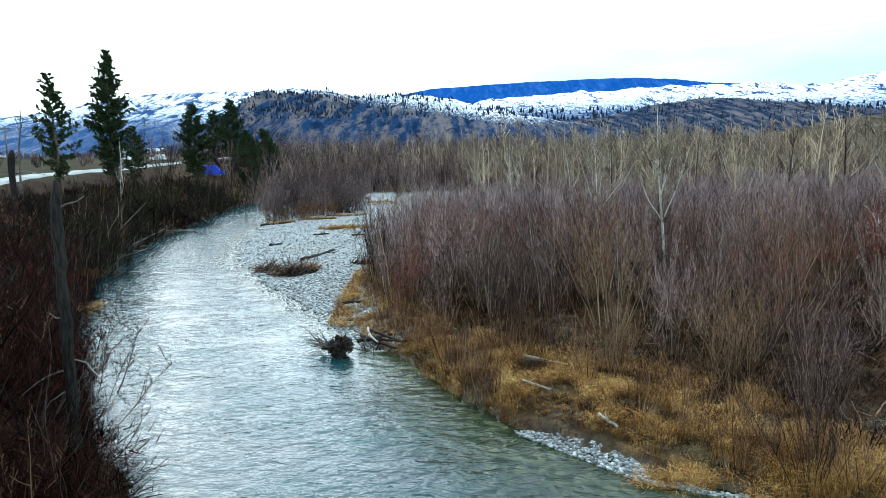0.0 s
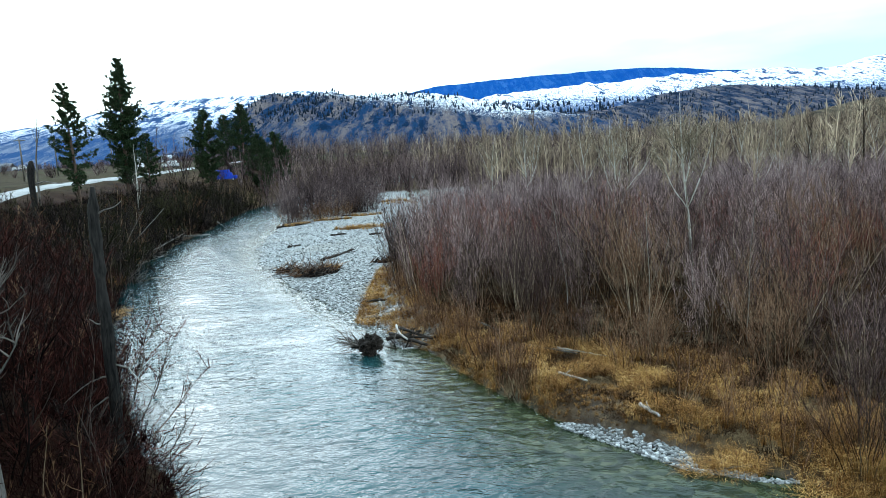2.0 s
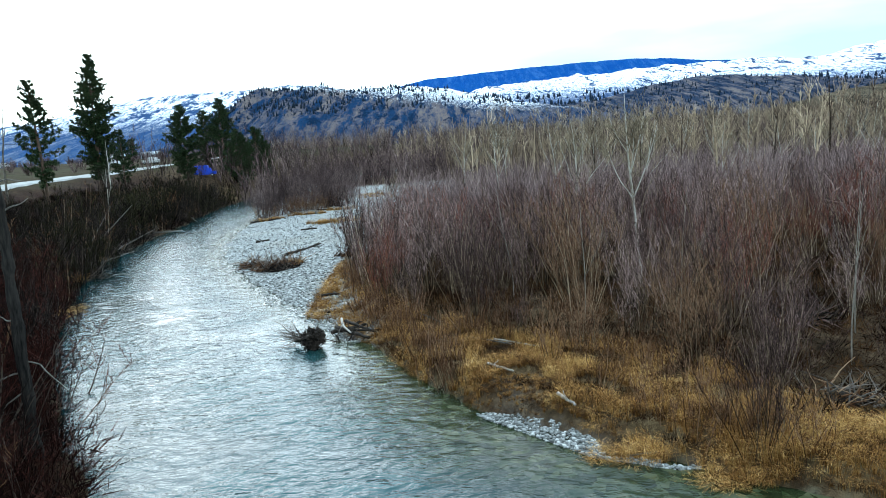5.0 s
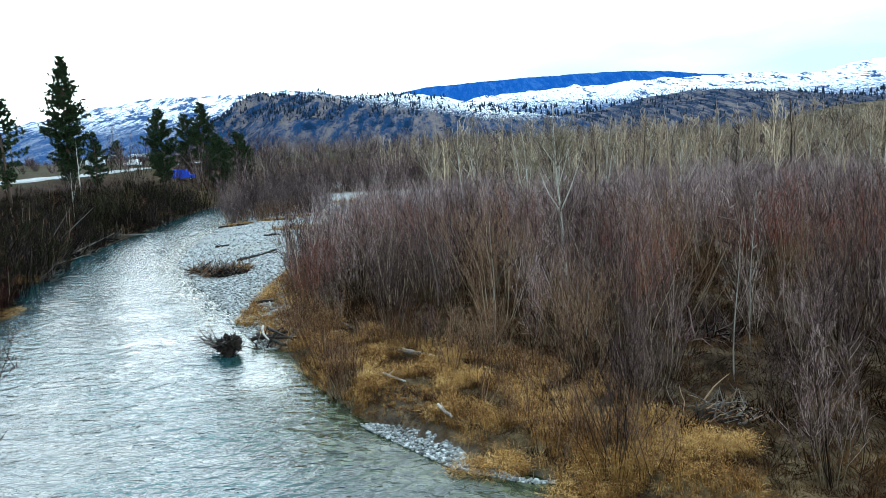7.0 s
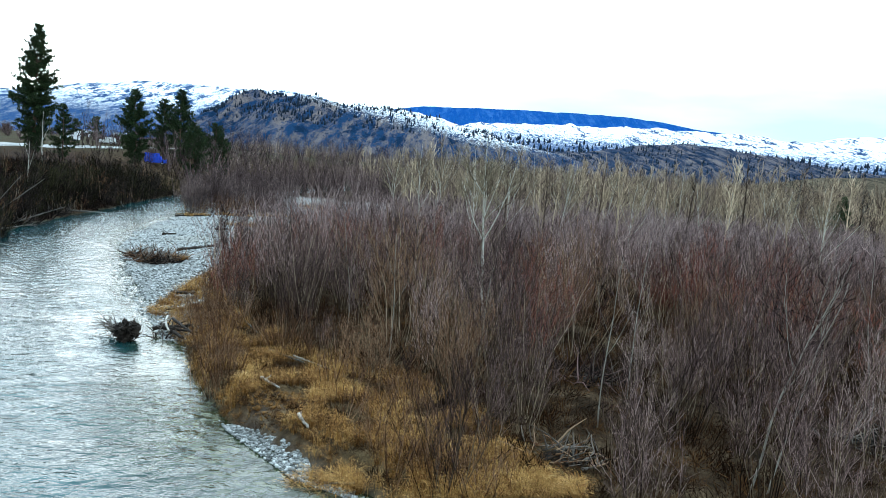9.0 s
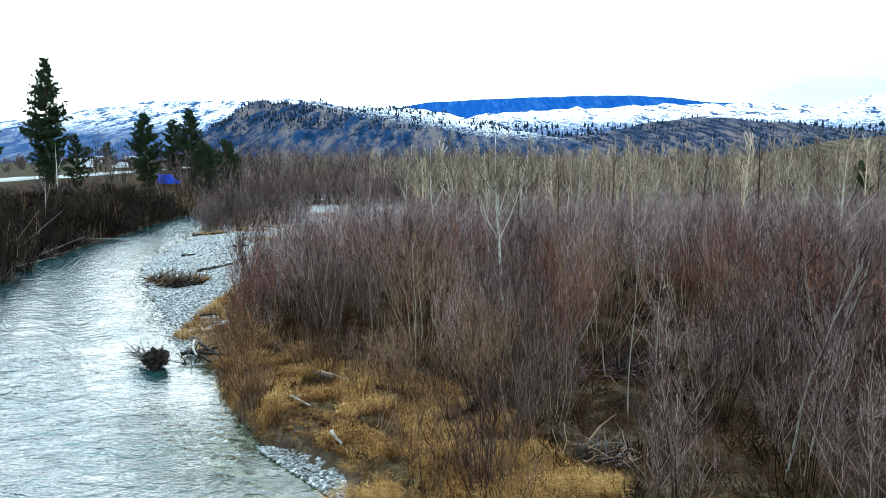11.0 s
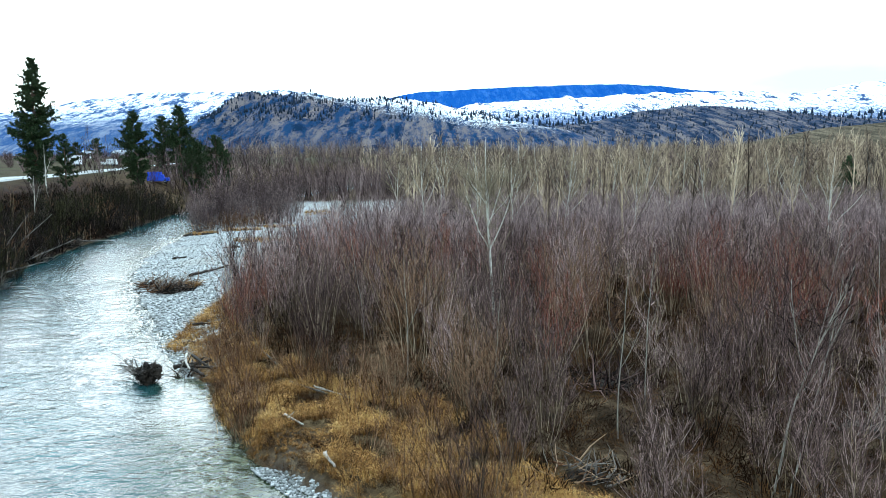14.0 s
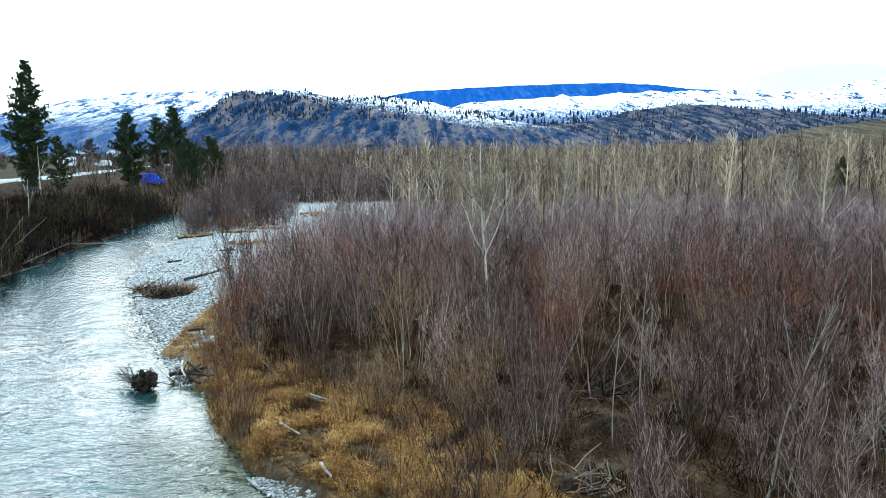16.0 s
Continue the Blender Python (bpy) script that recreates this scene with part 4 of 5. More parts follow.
# ---------- pines ----------
def pine_meshes(seed, height, width, low=0.12, dens=1.0, ragged=0.3):
    """Trunk with limbs, and a crown of needle tufts."""
    rng = np.random.default_rng(seed)
    T, N = Tubes(6), Tubes(3)
    trunk = bent(rng, (0, 0, -0.4), (0, 0, 1), height + 0.4, 9, 0.012, 0.02)
    T.add(trunk, np.linspace(height * 0.016, 0.03, 10), 7)
    n = int(height * 7.0 * dens)
    for k in range(n):
        t = low + (0.985 - low) * (k + rng.random()) / n
        i = min(int(t * 9), 8)
        p = trunk[i] + (trunk[i + 1] - trunk[i]) * (t * 9 - i)
        prof = min(1.0, (t - low + 0.12) / 0.38) * min(1.0, (1.02 - t) * 2.1) ** 0.7 + 0.03
        ln = max(0.35, width * 0.5 * prof * rng.uniform(1 - ragged, 1 + ragged * 0.6))
        b = rng.uniform(0, 2 * np.pi)
        br = bent(rng, p, (math.cos(b), math.sin(b), -0.25 + 0.75 * t), ln, 4, 0.10, 0.09)
        T.add(br, np.linspace(0.05, 0.012, 5) * (0.4 + 0.05 * height), 3)
        tufts = max(5, int(ln * 7.5))
        for q in range(tufts):
            u = 0.2 + 0.8 * (q + rng.random()) / tufts
            j = min(int(u * 4), 3)
            c = br[j] + (br[j + 1] - br[j]) * (u * 4 - j) + rng.normal(0, 0.14, 3) * (0.5 + ln * 0.2)
            m = 18
            d = rng.normal(0, 1, (m, 3)) + np.array((math.cos(b) * 0.5, math.sin(b) * 0.5, 0.35))
            d /= np.linalg.norm(d, axis=1, keepdims=True)
            side = np.cross(d, rng.normal(0, 1, (m, 3)))
            side /= np.linalg.norm(side, axis=1, keepdims=True)
            L = rng.uniform(0.2, 0.44, (m, 1))
            N.tri(np.stack([c + side * 0.065, c - side * 0.065, c + d * L], 1))
    return T.mesh("pine_trunk", M_PINEBARK), N.mesh("pine_crown", M_NEEDLE)


def pine(label, seed, x, y, top, width, low=0.12, dens=1.0, ragged=0.3, group="", name="pine_tree"):
    z = land1(x, y)
    t, n = pine_meshes(seed, top - z, width, low, dens, ragged)
    ob = base(name, label, "pine tree", pose(x, y, z, 0, 0, 0), group)
    part("trunk", t, ob)
    tagged(part("crown", n, ob), kind="stuff")
    return ob


CLUMP = "pines above the bend"
pine("slender open-crowned pine on the bank", 301, -44.7, 91.9, 21.2, 4.4, 0.2, 0.8, 0.6)
pine("tall dense ponderosa pine beside the road", 302, -49.3, 116.5, 27.4, 6.0, 0.10, 1.7, 0.45)
pine("dark bushy pine above the bank", 303, -48.4, 153.4, 21.4, 6.8, 0.08, 1.4, 0.3)
pine("dark pine in a clump above the bank", 304, -48.2, 179.6, 24.3, 7.0, 0.08, 1.3, 0.3, CLUMP)
pine("dark pine in a clump above the bank", 305, -53.5, 183.0, 22.0, 6.8, 0.08, 1.1, 0.3, CLUMP)
pine("dark pine in a clump above the bank", 306, -42.5, 172.0, 16.5, 7.0, 0.04, 1.2, 0.3, CLUMP)
pine("small dark pine in a clump", 307, -50.0, 197.0, 15.8, 6.8, 0.06, 1.1, 0.3, CLUMP)
pine("small dark pine in a clump", 308, -44.6, 196.0, 17.6, 7.0, 0.06, 1.1, 0.3, CLUMP)
pine("small dark pine in a clump", 309, -41.2, 192.0, 15.2, 4.6, 0.06, 1.0, 0.3, CLUMP)
pine("small ragged young pine beside the road", 310, -50.6, 128.0, 16.2, 4.2, 0.12, 0.8, 0.5)
pine("small dark spruce by the houses", 311, -95.3, 240.0, 18.4, 5.5, 0.03, 1.0, 0.2, "spruces by the houses")
pine("small dark spruce by the houses", 312, -100.5, 238.0, 17.2, 4.6, 0.03, 1.0, 0.2, "spruces by the houses")
pine("lone dark conifer among bare woods", 313, 73.6, 110.0, 10.9, 3.2, 0.1, 1.1, 0.2)


# ---------- bare broadleaf trees ----------
def bare_tree(name, label, seed, x, y, top, bark, twig, forks=5, lean=(0, 0), r0=0.16, spread=0.45, fork_at=0.3, twigs=9, sub=5):
    """Trunk that forks into rising limbs, with boughs and twigs."""
    rng = np.random.default_rng(seed)
    z = land1(x, y)
    h = top - z
    T, B = Tubes(6), Tubes(3)
    trunk = bent(rng, (0, 0, -0.3), (lean[0], lean[1], 1), h * 0.97, 9, 0.045, 0.03)
    T.add(trunk, np.linspace(r0, 0.008, 10), 7)
    limbs = [(trunk, 0.25)]
    for k in range(forks):
        t = fork_at + (0.8 - fork_at) * (k + rng.random() * 0.6) / forks
        i = min(int(t * 9), 8)
        b = k * 2.4 + rng.uniform(-0.5, 0.5)
        limb = bent(rng, trunk[i], (math.cos(b) * spread * 2, math.sin(b) * spread * 2, 1.0), h * (1 - t) * rng.uniform(0.6, 0.95), 6, 0.08, 0.08)
        T.add(limb, np.linspace(r0 * (1.05 - t) * 0.6, min(0.012, r0 * 0.2), 7), 5)
        limbs.append((limb, 0.15))
    for limb, lo in limbs:
        for _ in range(twigs):
            t = rng.uniform(max(lo, 0.3 if limb is trunk else lo), 0.98)
            n = len(limb) - 1
            i = min(int(t * n), n - 1)
            p = limb[i] + (limb[i + 1] - limb[i]) * (t * n - i)
            b = rng.uniform(0, 2 * np.pi)
            ln = h * rng.uniform(0.07, 0.2) * (1.2 - 0.6 * t)
            bough = bent(rng, p, (math.cos(b), math.sin(b), rng.uniform(0.3, 1.3)), ln, 4, 0.2, 0.10)
            B.add(bough, np.linspace(min(0.028, r0 * 0.3), 0.007, 5))
            for _ in range(sub):
                q = bough[rng.integers(1, 5)]
                b2 = b + rng.normal(0, 1.0)
                B.add(bent(rng, q, (math.cos(b2), math.sin(b2), rng.uniform(0.3, 1.5)), ln * rng.uniform(0.3, 0.6), 2, 0.2, 0.1), (0.012, 0.009, 0.005))
    ob = base(name, label, "tree", pose(x, y, z))
    part("trunk", T.mesh("tree_trunk", bark, True), ob)
    tagged(part("crown", B.mesh("tree_crown", twig), ob), kind="stuff")
    return ob


M_SNAG = speckled("dark_weathered_trunk", (0.002, 0.002, 0.002), (0.035, 0.030, 0.026), 5, 0.9, 0.9, (3, 3, 0.4))
M_SAPLING = speckled("sapling_bark", (0.13, 0.11, 0.09), (0.34, 0.30, 0.25), 6, 0.8, 0.3)
M_PALETWIG = twig_mat("pale_tree_twigs", [(0.1, (0.07, 0.056, 0.042)), (0.9, (0.294, 0.259, 0.196))])
M_COTTON = speckled("cottonwood_bark", (0.06, 0.05, 0.04), (0.20, 0.17, 0.14), 8, 0.9, 0.5, (1, 1, 0.3))
PALE = "bare pale-barked aspen standing above the thicket"
bare_tree("aspen_tree", "tall bare pale-barked aspen with forked upper limbs", 401, 15.0, 46.6, 13.8, M_PALE, M_PALETWIG, 6, (0, 0), 0.12, 0.30, 0.45, 11, 6)
for k, (x, y, top) in enumerate(((15.7, 69.0, 12.2), (41.4, 93.0, 11.2), (47.5, 96.0, 12.0), (48.7, 91.0, 11.0), (49.0, 70.0, 12.3), (14.0, 133.0, 16.0), (10.6, 95.0, 14.4), (17.7, 95.0, 14.9), (30.0, 100.0, 14.0), (60.0, 104.0, 13.5), (52.0, 118.0, 14.5), (24.0, 110.0, 14.8), (20.5, 84.0, 12.6), (27.0, 88.0, 12.0), (34.0, 82.0, 11.2), (56.0, 92.0, 12.0), (63.0, 96.0, 12.4), (37.0, 106.0, 13.8), (44.0, 112.0, 14.2), (6.5, 104.0, 12.8), (12.5, 112.0, 14.0), (29.0, 120.0, 15.0))):
    bare_tree("aspen_tree", PALE, 410 + k, x, y, top, M_PALE, M_PALETWIG, 6, (0.02 * math.sin(k * 2), 0), 0.10, 0.35, 0.35, 9, 5)
bare_tree("cottonwood_tree", "large dark bare cottonwood with crooked limbs", 430, 71.7, 122.0, 16.5, M_COTTON, M_DARKTWIG, 7, (0.03, 0), 0.34, 0.6, 0.28, 9, 5)
bare_tree("cottonwood_tree", "large dark bare cottonwood with crooked limbs", 431, 79.0, 112.0, 14.5, M_COTTON, M_DARKTWIG, 6, (-0.04, 0), 0.30, 0.6, 0.3, 9, 5)
bare_tree("aspen_tree", "slender leaning pale-barked aspen in the thicket", 432, 21.9, 24.7, 9.4, M_SAPLING, M_TWIG, 4, (0.13, 0.03), 0.045, 0.3, 0.45, 7, 4)
bare_tree("aspen_tree", "slender leaning pale-barked aspen in the thicket", 433, 22.6, 24.9, 8.8, M_SAPLING, M_TWIG, 3, (0.09, 0.05), 0.034, 0.3, 0.4, 7, 4)
for k, (x, y, top) in enumerate(((18.2, 29.5, 8.2), (20.3, 33.0, 8.6), (31.0, 33.0, 8.8), (33.5, 36.0, 9.2), (9.8, 38.0, 7.6), (14.0, 36.5, 8.0), (7.0, 45.0, 8.2), (12.0, 55.0, 9.0), (36.5, 48.0, 9.4))):
    bare_tree("aspen_sapling", "thin pale aspen sapling among the willows", 440 + k, x, y, top, M_SAPLING, M_TWIG, 2, (0.05 * math.sin(k * 1.7), 0.03 * math.cos(k)), 0.032, 0.3, 0.45, 6, 4)


# ---------- straw grass ----------
def tuft(seed, blades, h, droop):
    rng = np.random.default_rng(seed)
    T = Tubes(3)
    for _ in range(blades):
        a, r = rng.uniform(0, 2 * np.pi), abs(rng.normal(0, 0.13))
        p = np.array((r * math.cos(a), r * math.sin(a), -0.05))
        out = rng.uniform(0.1, 0.8) * droop
        b = a + rng.normal(0, 0.7)
        hh = h * rng.uniform(0.55, 1.1)
        m = p + np.array((math.cos(b) * out * 0.4, math.sin(b) * out * 0.4, 0.72)) * hh
        e = m + np.array((math.cos(b) * out * 0.9, math.sin(b) * out * 0.9, 0.25 - 0.35 * out)) * hh
        side = np.array((-math.sin(b), math.cos(b), 0)) * 0.0055
        T.tri([p - side, p + side, m, m - side * 0.9, m + side * 0.9, e])
    return T.arrays()


def in_straw(x, y):
    e, t = float(wood_edge(y)), thicket_edge(y)
    bare = ((x - 5.7) / 1.7) ** 2 + ((y - 30.0) / 1.5) ** 2 < 1 - 0.3 * math.sin(x * 5) * math.sin(y * 4)
    patchy = math.sin(x * 1.9 + 1.3 * math.sin(y * 1.1)) + math.sin(y * 1.6 + 2.0 * math.sin(x * 0.8)) > -0.5
    return (float(right_shore(y)) + 0.25 if y > 29.7 else e + 0.15) < x < t + (2.2 if y < 42 else 1.2) and not bare and patchy


tufts = [tuft(500 + k, 100, 0.46, 1.0) for k in range(4)]
blades = [(x, y, rng.uniform(0.65, 1.35), rng.uniform(0, 6.3), float(np.clip(0.42 + 0.16 * math.sin(x * 1.1 + 2 * math.sin(y * 0.7)) + rng.normal(0, 0.24), 0, 1)))
          for x, y in scatter(rng, 1650, in_straw, -6, 15.5, 17, 66, 0.27)]
# short sparse stubble on the bare soil by the stones
for _ in range(420):
    a, r = rng.uniform(0, 6.3), math.sqrt(rng.random())
    x, y = 5.7 + 2.1 * r * math.cos(a), 30.0 + 1.8 * r * math.sin(a)
    if x > float(wood_edge(y)) + 0.3:
        blades.append((x, y, rng.uniform(0.12, 0.38), rng.uniform(0, 6.3), float(rng.uniform(0.05, 0.6))))
# big tussocks at the edge of the near thicket
for cx, cy, rx, ry, n in ((11.5, 23.4, 1.9, 0.8, 60), (15.2, 24.1, 1.6, 0.8, 50), (8.6, 25.2, 1.2, 0.8, 34), (13.4, 26.0, 1.6, 0.8, 36)):
    for _ in range(n):
        a, r = rng.uniform(0, 6.3), math.sqrt(rng.random())
        blades.append((cx + rx * r * math.cos(a), cy + ry * r * math.sin(a), rng.uniform(0.9, 1.6), rng.uniform(0, 6.3), float(np.clip(rng.normal(0.55, 0.18), 0, 1))))
# straw at the foot of the bank, on the bar and on the left shore
for cx, cy, rx, ry, n in ((-10.7, 99.0, 3.5, 1.6, 60), (-9.0, 140.0, 3.4, 5.0, 80), (-12.5, 99.5, 3.0, 1.0, 40), (-22.6, 111.0, 2.6, 0.9, 50), (-24.6, 54.0, 1.0, 3.2, 70),
                          (-41.0, 130.0, 1.8, 3.0, 60), (-30.5, 68.5, 0.6, 2.0, 30), (-10.6, 67.6, 0.8, 0.7, 30), (-17.5, 112.8, 3.0, 0.7, 40), (-12.5, 117.0, 2.5, 1.0, 40), (-33.7, 80.0, 0.8, 2.0, 16)):
    for _ in range(n):
        a, r = rng.uniform(0, 6.3), math.sqrt(rng.random())
        blades.append((cx + rx * r * math.cos(a), cy + ry * r * math.sin(a), rng.uniform(0.8, 1.5), rng.uniform(0, 6.3), float(np.clip(rng.normal(0.55, 0.15), 0, 1))))
many("straw_grass", "tufts of dry golden straw grass on the bank", "grass", tufts, blades, M_GRASS)


# ---------- stones ----------
def stone_arrays(seed):
    rng = np.random.default_rng(seed)
    bm = bmesh.new()
    bmesh.ops.create_icosphere(bm, subdivisions=1, radius=0.5)
    v = np.array([p.co[:] for p in bm.verts])
    f = np.array([[q.index for q in p.verts] for p in bm.faces])
    bm.free()
    v *= rng.uniform(0.8, 1.2, (len(v), 1))
    return v * np.array((1.0, rng.uniform(0.65, 0.9), rng.uniform(0.42, 0.6))), f


stones = [stone_arrays(520 + k) for k in range(6)]
stone_meshes = [mesh_from("cobble", v, f, M_STONE, True) for v, f in stones]
loose = []
for k in range(2500):
    y = rng.uniform(24.0, 29.6)
    wide = 1.25 * math.sin(math.pi * (29.8 - y) / 4.7) + 0.3 if y > 25.3 else 0.9 * abs(math.sin(y * 4.0))
    x = float(right_shore(y)) - 0.15 + wide * rng.random()
    loose.append((x, y, rng.uniform(0.07, 0.13) + 0.10 * rng.random() ** 3))
near = sorted(loose, key=lambda p: -p[2])[:290]
for x, y, d in near:
    ob = new("cobble", stone_meshes[rng.integers(6)])
    ob.parent = ground
    ob.matrix_world = pose(x, y, max(land1(x, y), -0.02) + 0.03 + d * 0.3, rng.uniform(-15, 15), rng.uniform(-15, 15), rng.uniform(0, 360)) @ Matrix.Diagonal((d, d, d, 1))
rest = [p for p in loose if p not in near]
while len(rest) < 9500:
    y = 41.5 + 70 * rng.random() ** 1.6
    lo, hi = float(right_shore(y)) - 0.5, float(wood_edge(y)) + 0.4
    rest.append((rng.uniform(lo, hi), y, rng.uniform(0.10, 0.30)))
for _ in range(110):
    y = rng.uniform(30, 41)
    rest.append((float(right_shore(y)) + rng.uniform(-0.3, 0.5), y, rng.uniform(0.05, 0.15)))
vs, fs, n = [], [], 0
for x, y, d in rest:
    v, f = stones[rng.integers(6)]
    a = rng.uniform(0, 6.3)
    c, e = math.cos(a) * d, math.sin(a) * d
    vs.append(np.stack([v[:, 0] * c - v[:, 1] * e + x, v[:, 0] * e + v[:, 1] * c + y, v[:, 2] * d + max(land1(x, y), float(level(y)) - 0.04) + (0.04 if y < 30 else 0.0) + 0.12 * d], -1))
    fs.append(f + n)
    n += len(v)
tagged(new("river_gravel", mesh_from("river_gravel", np.concatenate(vs), np.concatenate(fs), M_STONE, True)), "loose grey cobbles on the gravel bar and shore", "gravel", kind="stuff")


# ---------- driftwood, logs and snags ----------
def log(name, label, seed, pts, r0, r1, mat, stubs=2, category="log", sides=9):
    """A weathered log through the given points, with broken stubs."""
    rng = np.random.default_rng(seed)
    pts = np.array(pts, float)
    t = np.linspace(0, 1, len(pts))
    u = np.linspace(0, 1, 14)
    line = np.stack([np.interp(u, t, pts[:, k]) for k in range(3)], -1) + rng.normal(0, r0 * 0.16, (14, 3))
    ob = base(name, label, category, Matrix.Translation(line[0]))
    T = Tubes(sides)
    T.add(line - line[0], np.linspace(r0, r1, 14) * rng.uniform(0.9, 1.1, 14))
    part("trunk", T.mesh("log_trunk", mat, True), ob)
    for k in range(stubs):
        i = rng.integers(3, 12)
        B = Tubes(5)
        way = rng.normal(0, 1, 3)
        way[2] = abs(way[2]) * 0.7
        B.add(bent(rng, line[i] - line[0], way, rng.uniform(3, 8) * r0, 3, 0.2), np.linspace(r0 * 0.4, r0 * 0.12, 4))
        part("branch", B.mesh("log_branch", mat, True), ob)
    return ob


def branch_pile(name, label, seed, x, y, rx, ry, height, count, mats, category="driftwood", turn=0.0, flat=0.5):
    """A heap of tangled dead branches."""
    rng = np.random.default_rng(seed)
    z = land1(x, y)
    ob = base(name, label, category, pose(x, y, z, 0, 0, turn))
    bm = bmesh.new()
    bmesh.ops.create_icosphere(bm, subdivisions=3, radius=1.0)
    for v in bm.verts:
        k = 0.7 + 0.5 * noise.noise(v.co * 2.3 + Vector((seed, 0, 0))) + 0.25 * noise.noise(v.co * 7.0)
        v.co = Vector((v.co.x * rx * 0.7 * k, v.co.y * ry * 0.7 * k, max(v.co.z * k * height * 0.45, -0.1)))
    core = bpy.data.meshes.new("heap_core")
    bm.to_mesh(core)
    bm.free()
    core.materials.append(M_DARKWOOD)
    tagged(part("core", core, ob, "matted dark twigs and silt"), kind="stuff")
    for k, m in enumerate(mats):
        T = Tubes(4)
        for _ in range(count):
            a, r = rng.uniform(0, 6.3), math.sqrt(rng.random())
            p = (rx * r * math.cos(a), ry * r * math.sin(a), rng.uniform(0, height * 0.5) * (1 - r * 0.6))
            way = rng.normal(0, 1, 3) + np.array((0.6, 0, 0))
            way[2] = abs(way[2]) * flat
            ln = rng.uniform(0.5, 2.0) * height
            b = bent(rng, p, way, ln, 4, 0.2)
            b[:, 2] = np.maximum(b[:, 2], 0.02)
            T.add(b, np.linspace(rng.uniform(0.015, 0.05), 0.008, 5))
        tagged(part("branch", T.mesh("pile_branches", m), ob), kind="stuff")
    return ob


# the uprooted stump in the shallows
wad = base("root_wad", "dark uprooted stump with bleached branches in shallow water", "driftwood", pose(-4.3, 40.9, 0.0))
rr = np.random.default_rng(600)
T = Tubes(7)
T.add(bent(rr, (0, 0, 0.45), (-0.75, 0.62, 0.0), 1.3, 5, 0.08), np.linspace(0.30, 0.16, 6), 9)
part("trunk", T.mesh("wad_trunk", M_DARKWOOD, True), wad)
bm = bmesh.new()
bmesh.ops.create_icosphere(bm, subdivisions=3, radius=0.72)
for v in bm.verts:
    v.co *= 0.75 + 0.6 * noise.noise(v.co * 3.1) + 0.3 * noise.noise(v.co * 8.0)
    v.co = Vector((v.co.x + 0.1, v.co.y - 0.1, max(v.co.z * 0.95 + 0.5, -0.15)))
me = bpy.data.meshes.new("wad_core")
bm.to_mesh(me)
bm.free()
me.materials.append(M_DARKWOOD)
part("root_ball", me, wad, "lumpy dark root ball")
T = Tubes(5)
for _ in range(120):
    way = rr.normal(0, 1, 3) + np.array((0.1, -0.1, 0.25))
    p = way / np.linalg.norm(way) * 0.55 + np.array((0.1, -0.1, 0.5))
    b = bent(rr, p, way + rr.normal(0, 0.7, 3), rr.uniform(0.12, 0.34), 3, 0.45)
    b[:, 2] = np.maximum(b[:, 2], -0.1)
    T.add(b, np.linspace(rr.uniform(0.03, 0.07), 0.012, 4))
tagged(part("root", T.mesh("wad_roots", M_DARKWOOD), wad, "tangled dark roots"), kind="stuff")
T = Tubes(4)
for _ in range(46):
    u = rr.uniform(0.1, 0.6)
    p = np.array((-1.9 * u, 1.1 * u, 0.4))
    way = np.array((-1.3, 0.7, 0.30)) + rr.normal(0, 0.42, 3)
    b = bent(rr, p, way, rr.uniform(0.7, 2.0), 4, 0.26)
    b[:, 2] = np.maximum(b[:, 2], 0.03)
    T.add(b, np.linspace(rr.uniform(0.014, 0.038), 0.007, 5))
tagged(part("branch", T.mesh("wad_branches", M_DEADTWIG), wad, "bleached grey branches"), kind="stuff")

# driftwood pile with a bleached curved log by the bank
zb = 0.35
log("driftwood_log", "bleached white curved driftwood log on cobbles", 610, [(-3.0, 43.3, zb + 0.55), (-2.8, 42.5, zb + 0.3), (-2.3, 41.6, zb + 0.15)], 0.075, 0.05, M_DRIFT, 1)
for k, (a, b, r) in enumerate((((-3.4, 43.6, 0.35), (-1.2, 40.6, 0.4), 0.13), ((-2.9, 44.0, 0.6), (-0.9, 41.2, 0.55), 0.10), ((-2.4, 42.2, 0.5), (-0.6, 41.5, 0.55), 0.09), ((-3.5, 42.6, 0.3), (-1.6, 43.2, 0.5), 0.12))):
    log("driftwood_log", "dark wet driftwood log heaped by the bank", 611 + k, [a, b], r, r * 0.6, M_DARKWOOD, 3)
branch_pile("branch_pile", "dark heap of driftwood branches by the bank", 616, -2.2, 42.2, 1.2, 1.0, 0.7, 40, (M_DARKTWIG, M_DEADTWIG))
for k, (x, y) in enumerate(((-4.6, 47.0), (-4.4, 49.0), (-5.0, 53.0))):
    z = land1(x, y)
    log("driftwood_log", "short dark driftwood log at the edge of the bar", 620 + k, [(x - 0.7, y - 0.2, z + 0.1), (x + 0.8, y + 0.2, z + 0.12)], 0.11, 0.08, M_DARKWOOD, 1)
log("driftwood_log", "short white broken driftwood log", 624, [(-4.9, 53.2, land1(-4.9, 53.2) + 0.1), (-4.6, 52.2, land1(-4.6, 52.2) + 0.25)], 0.08, 0.06, M_DRIFT, 0)

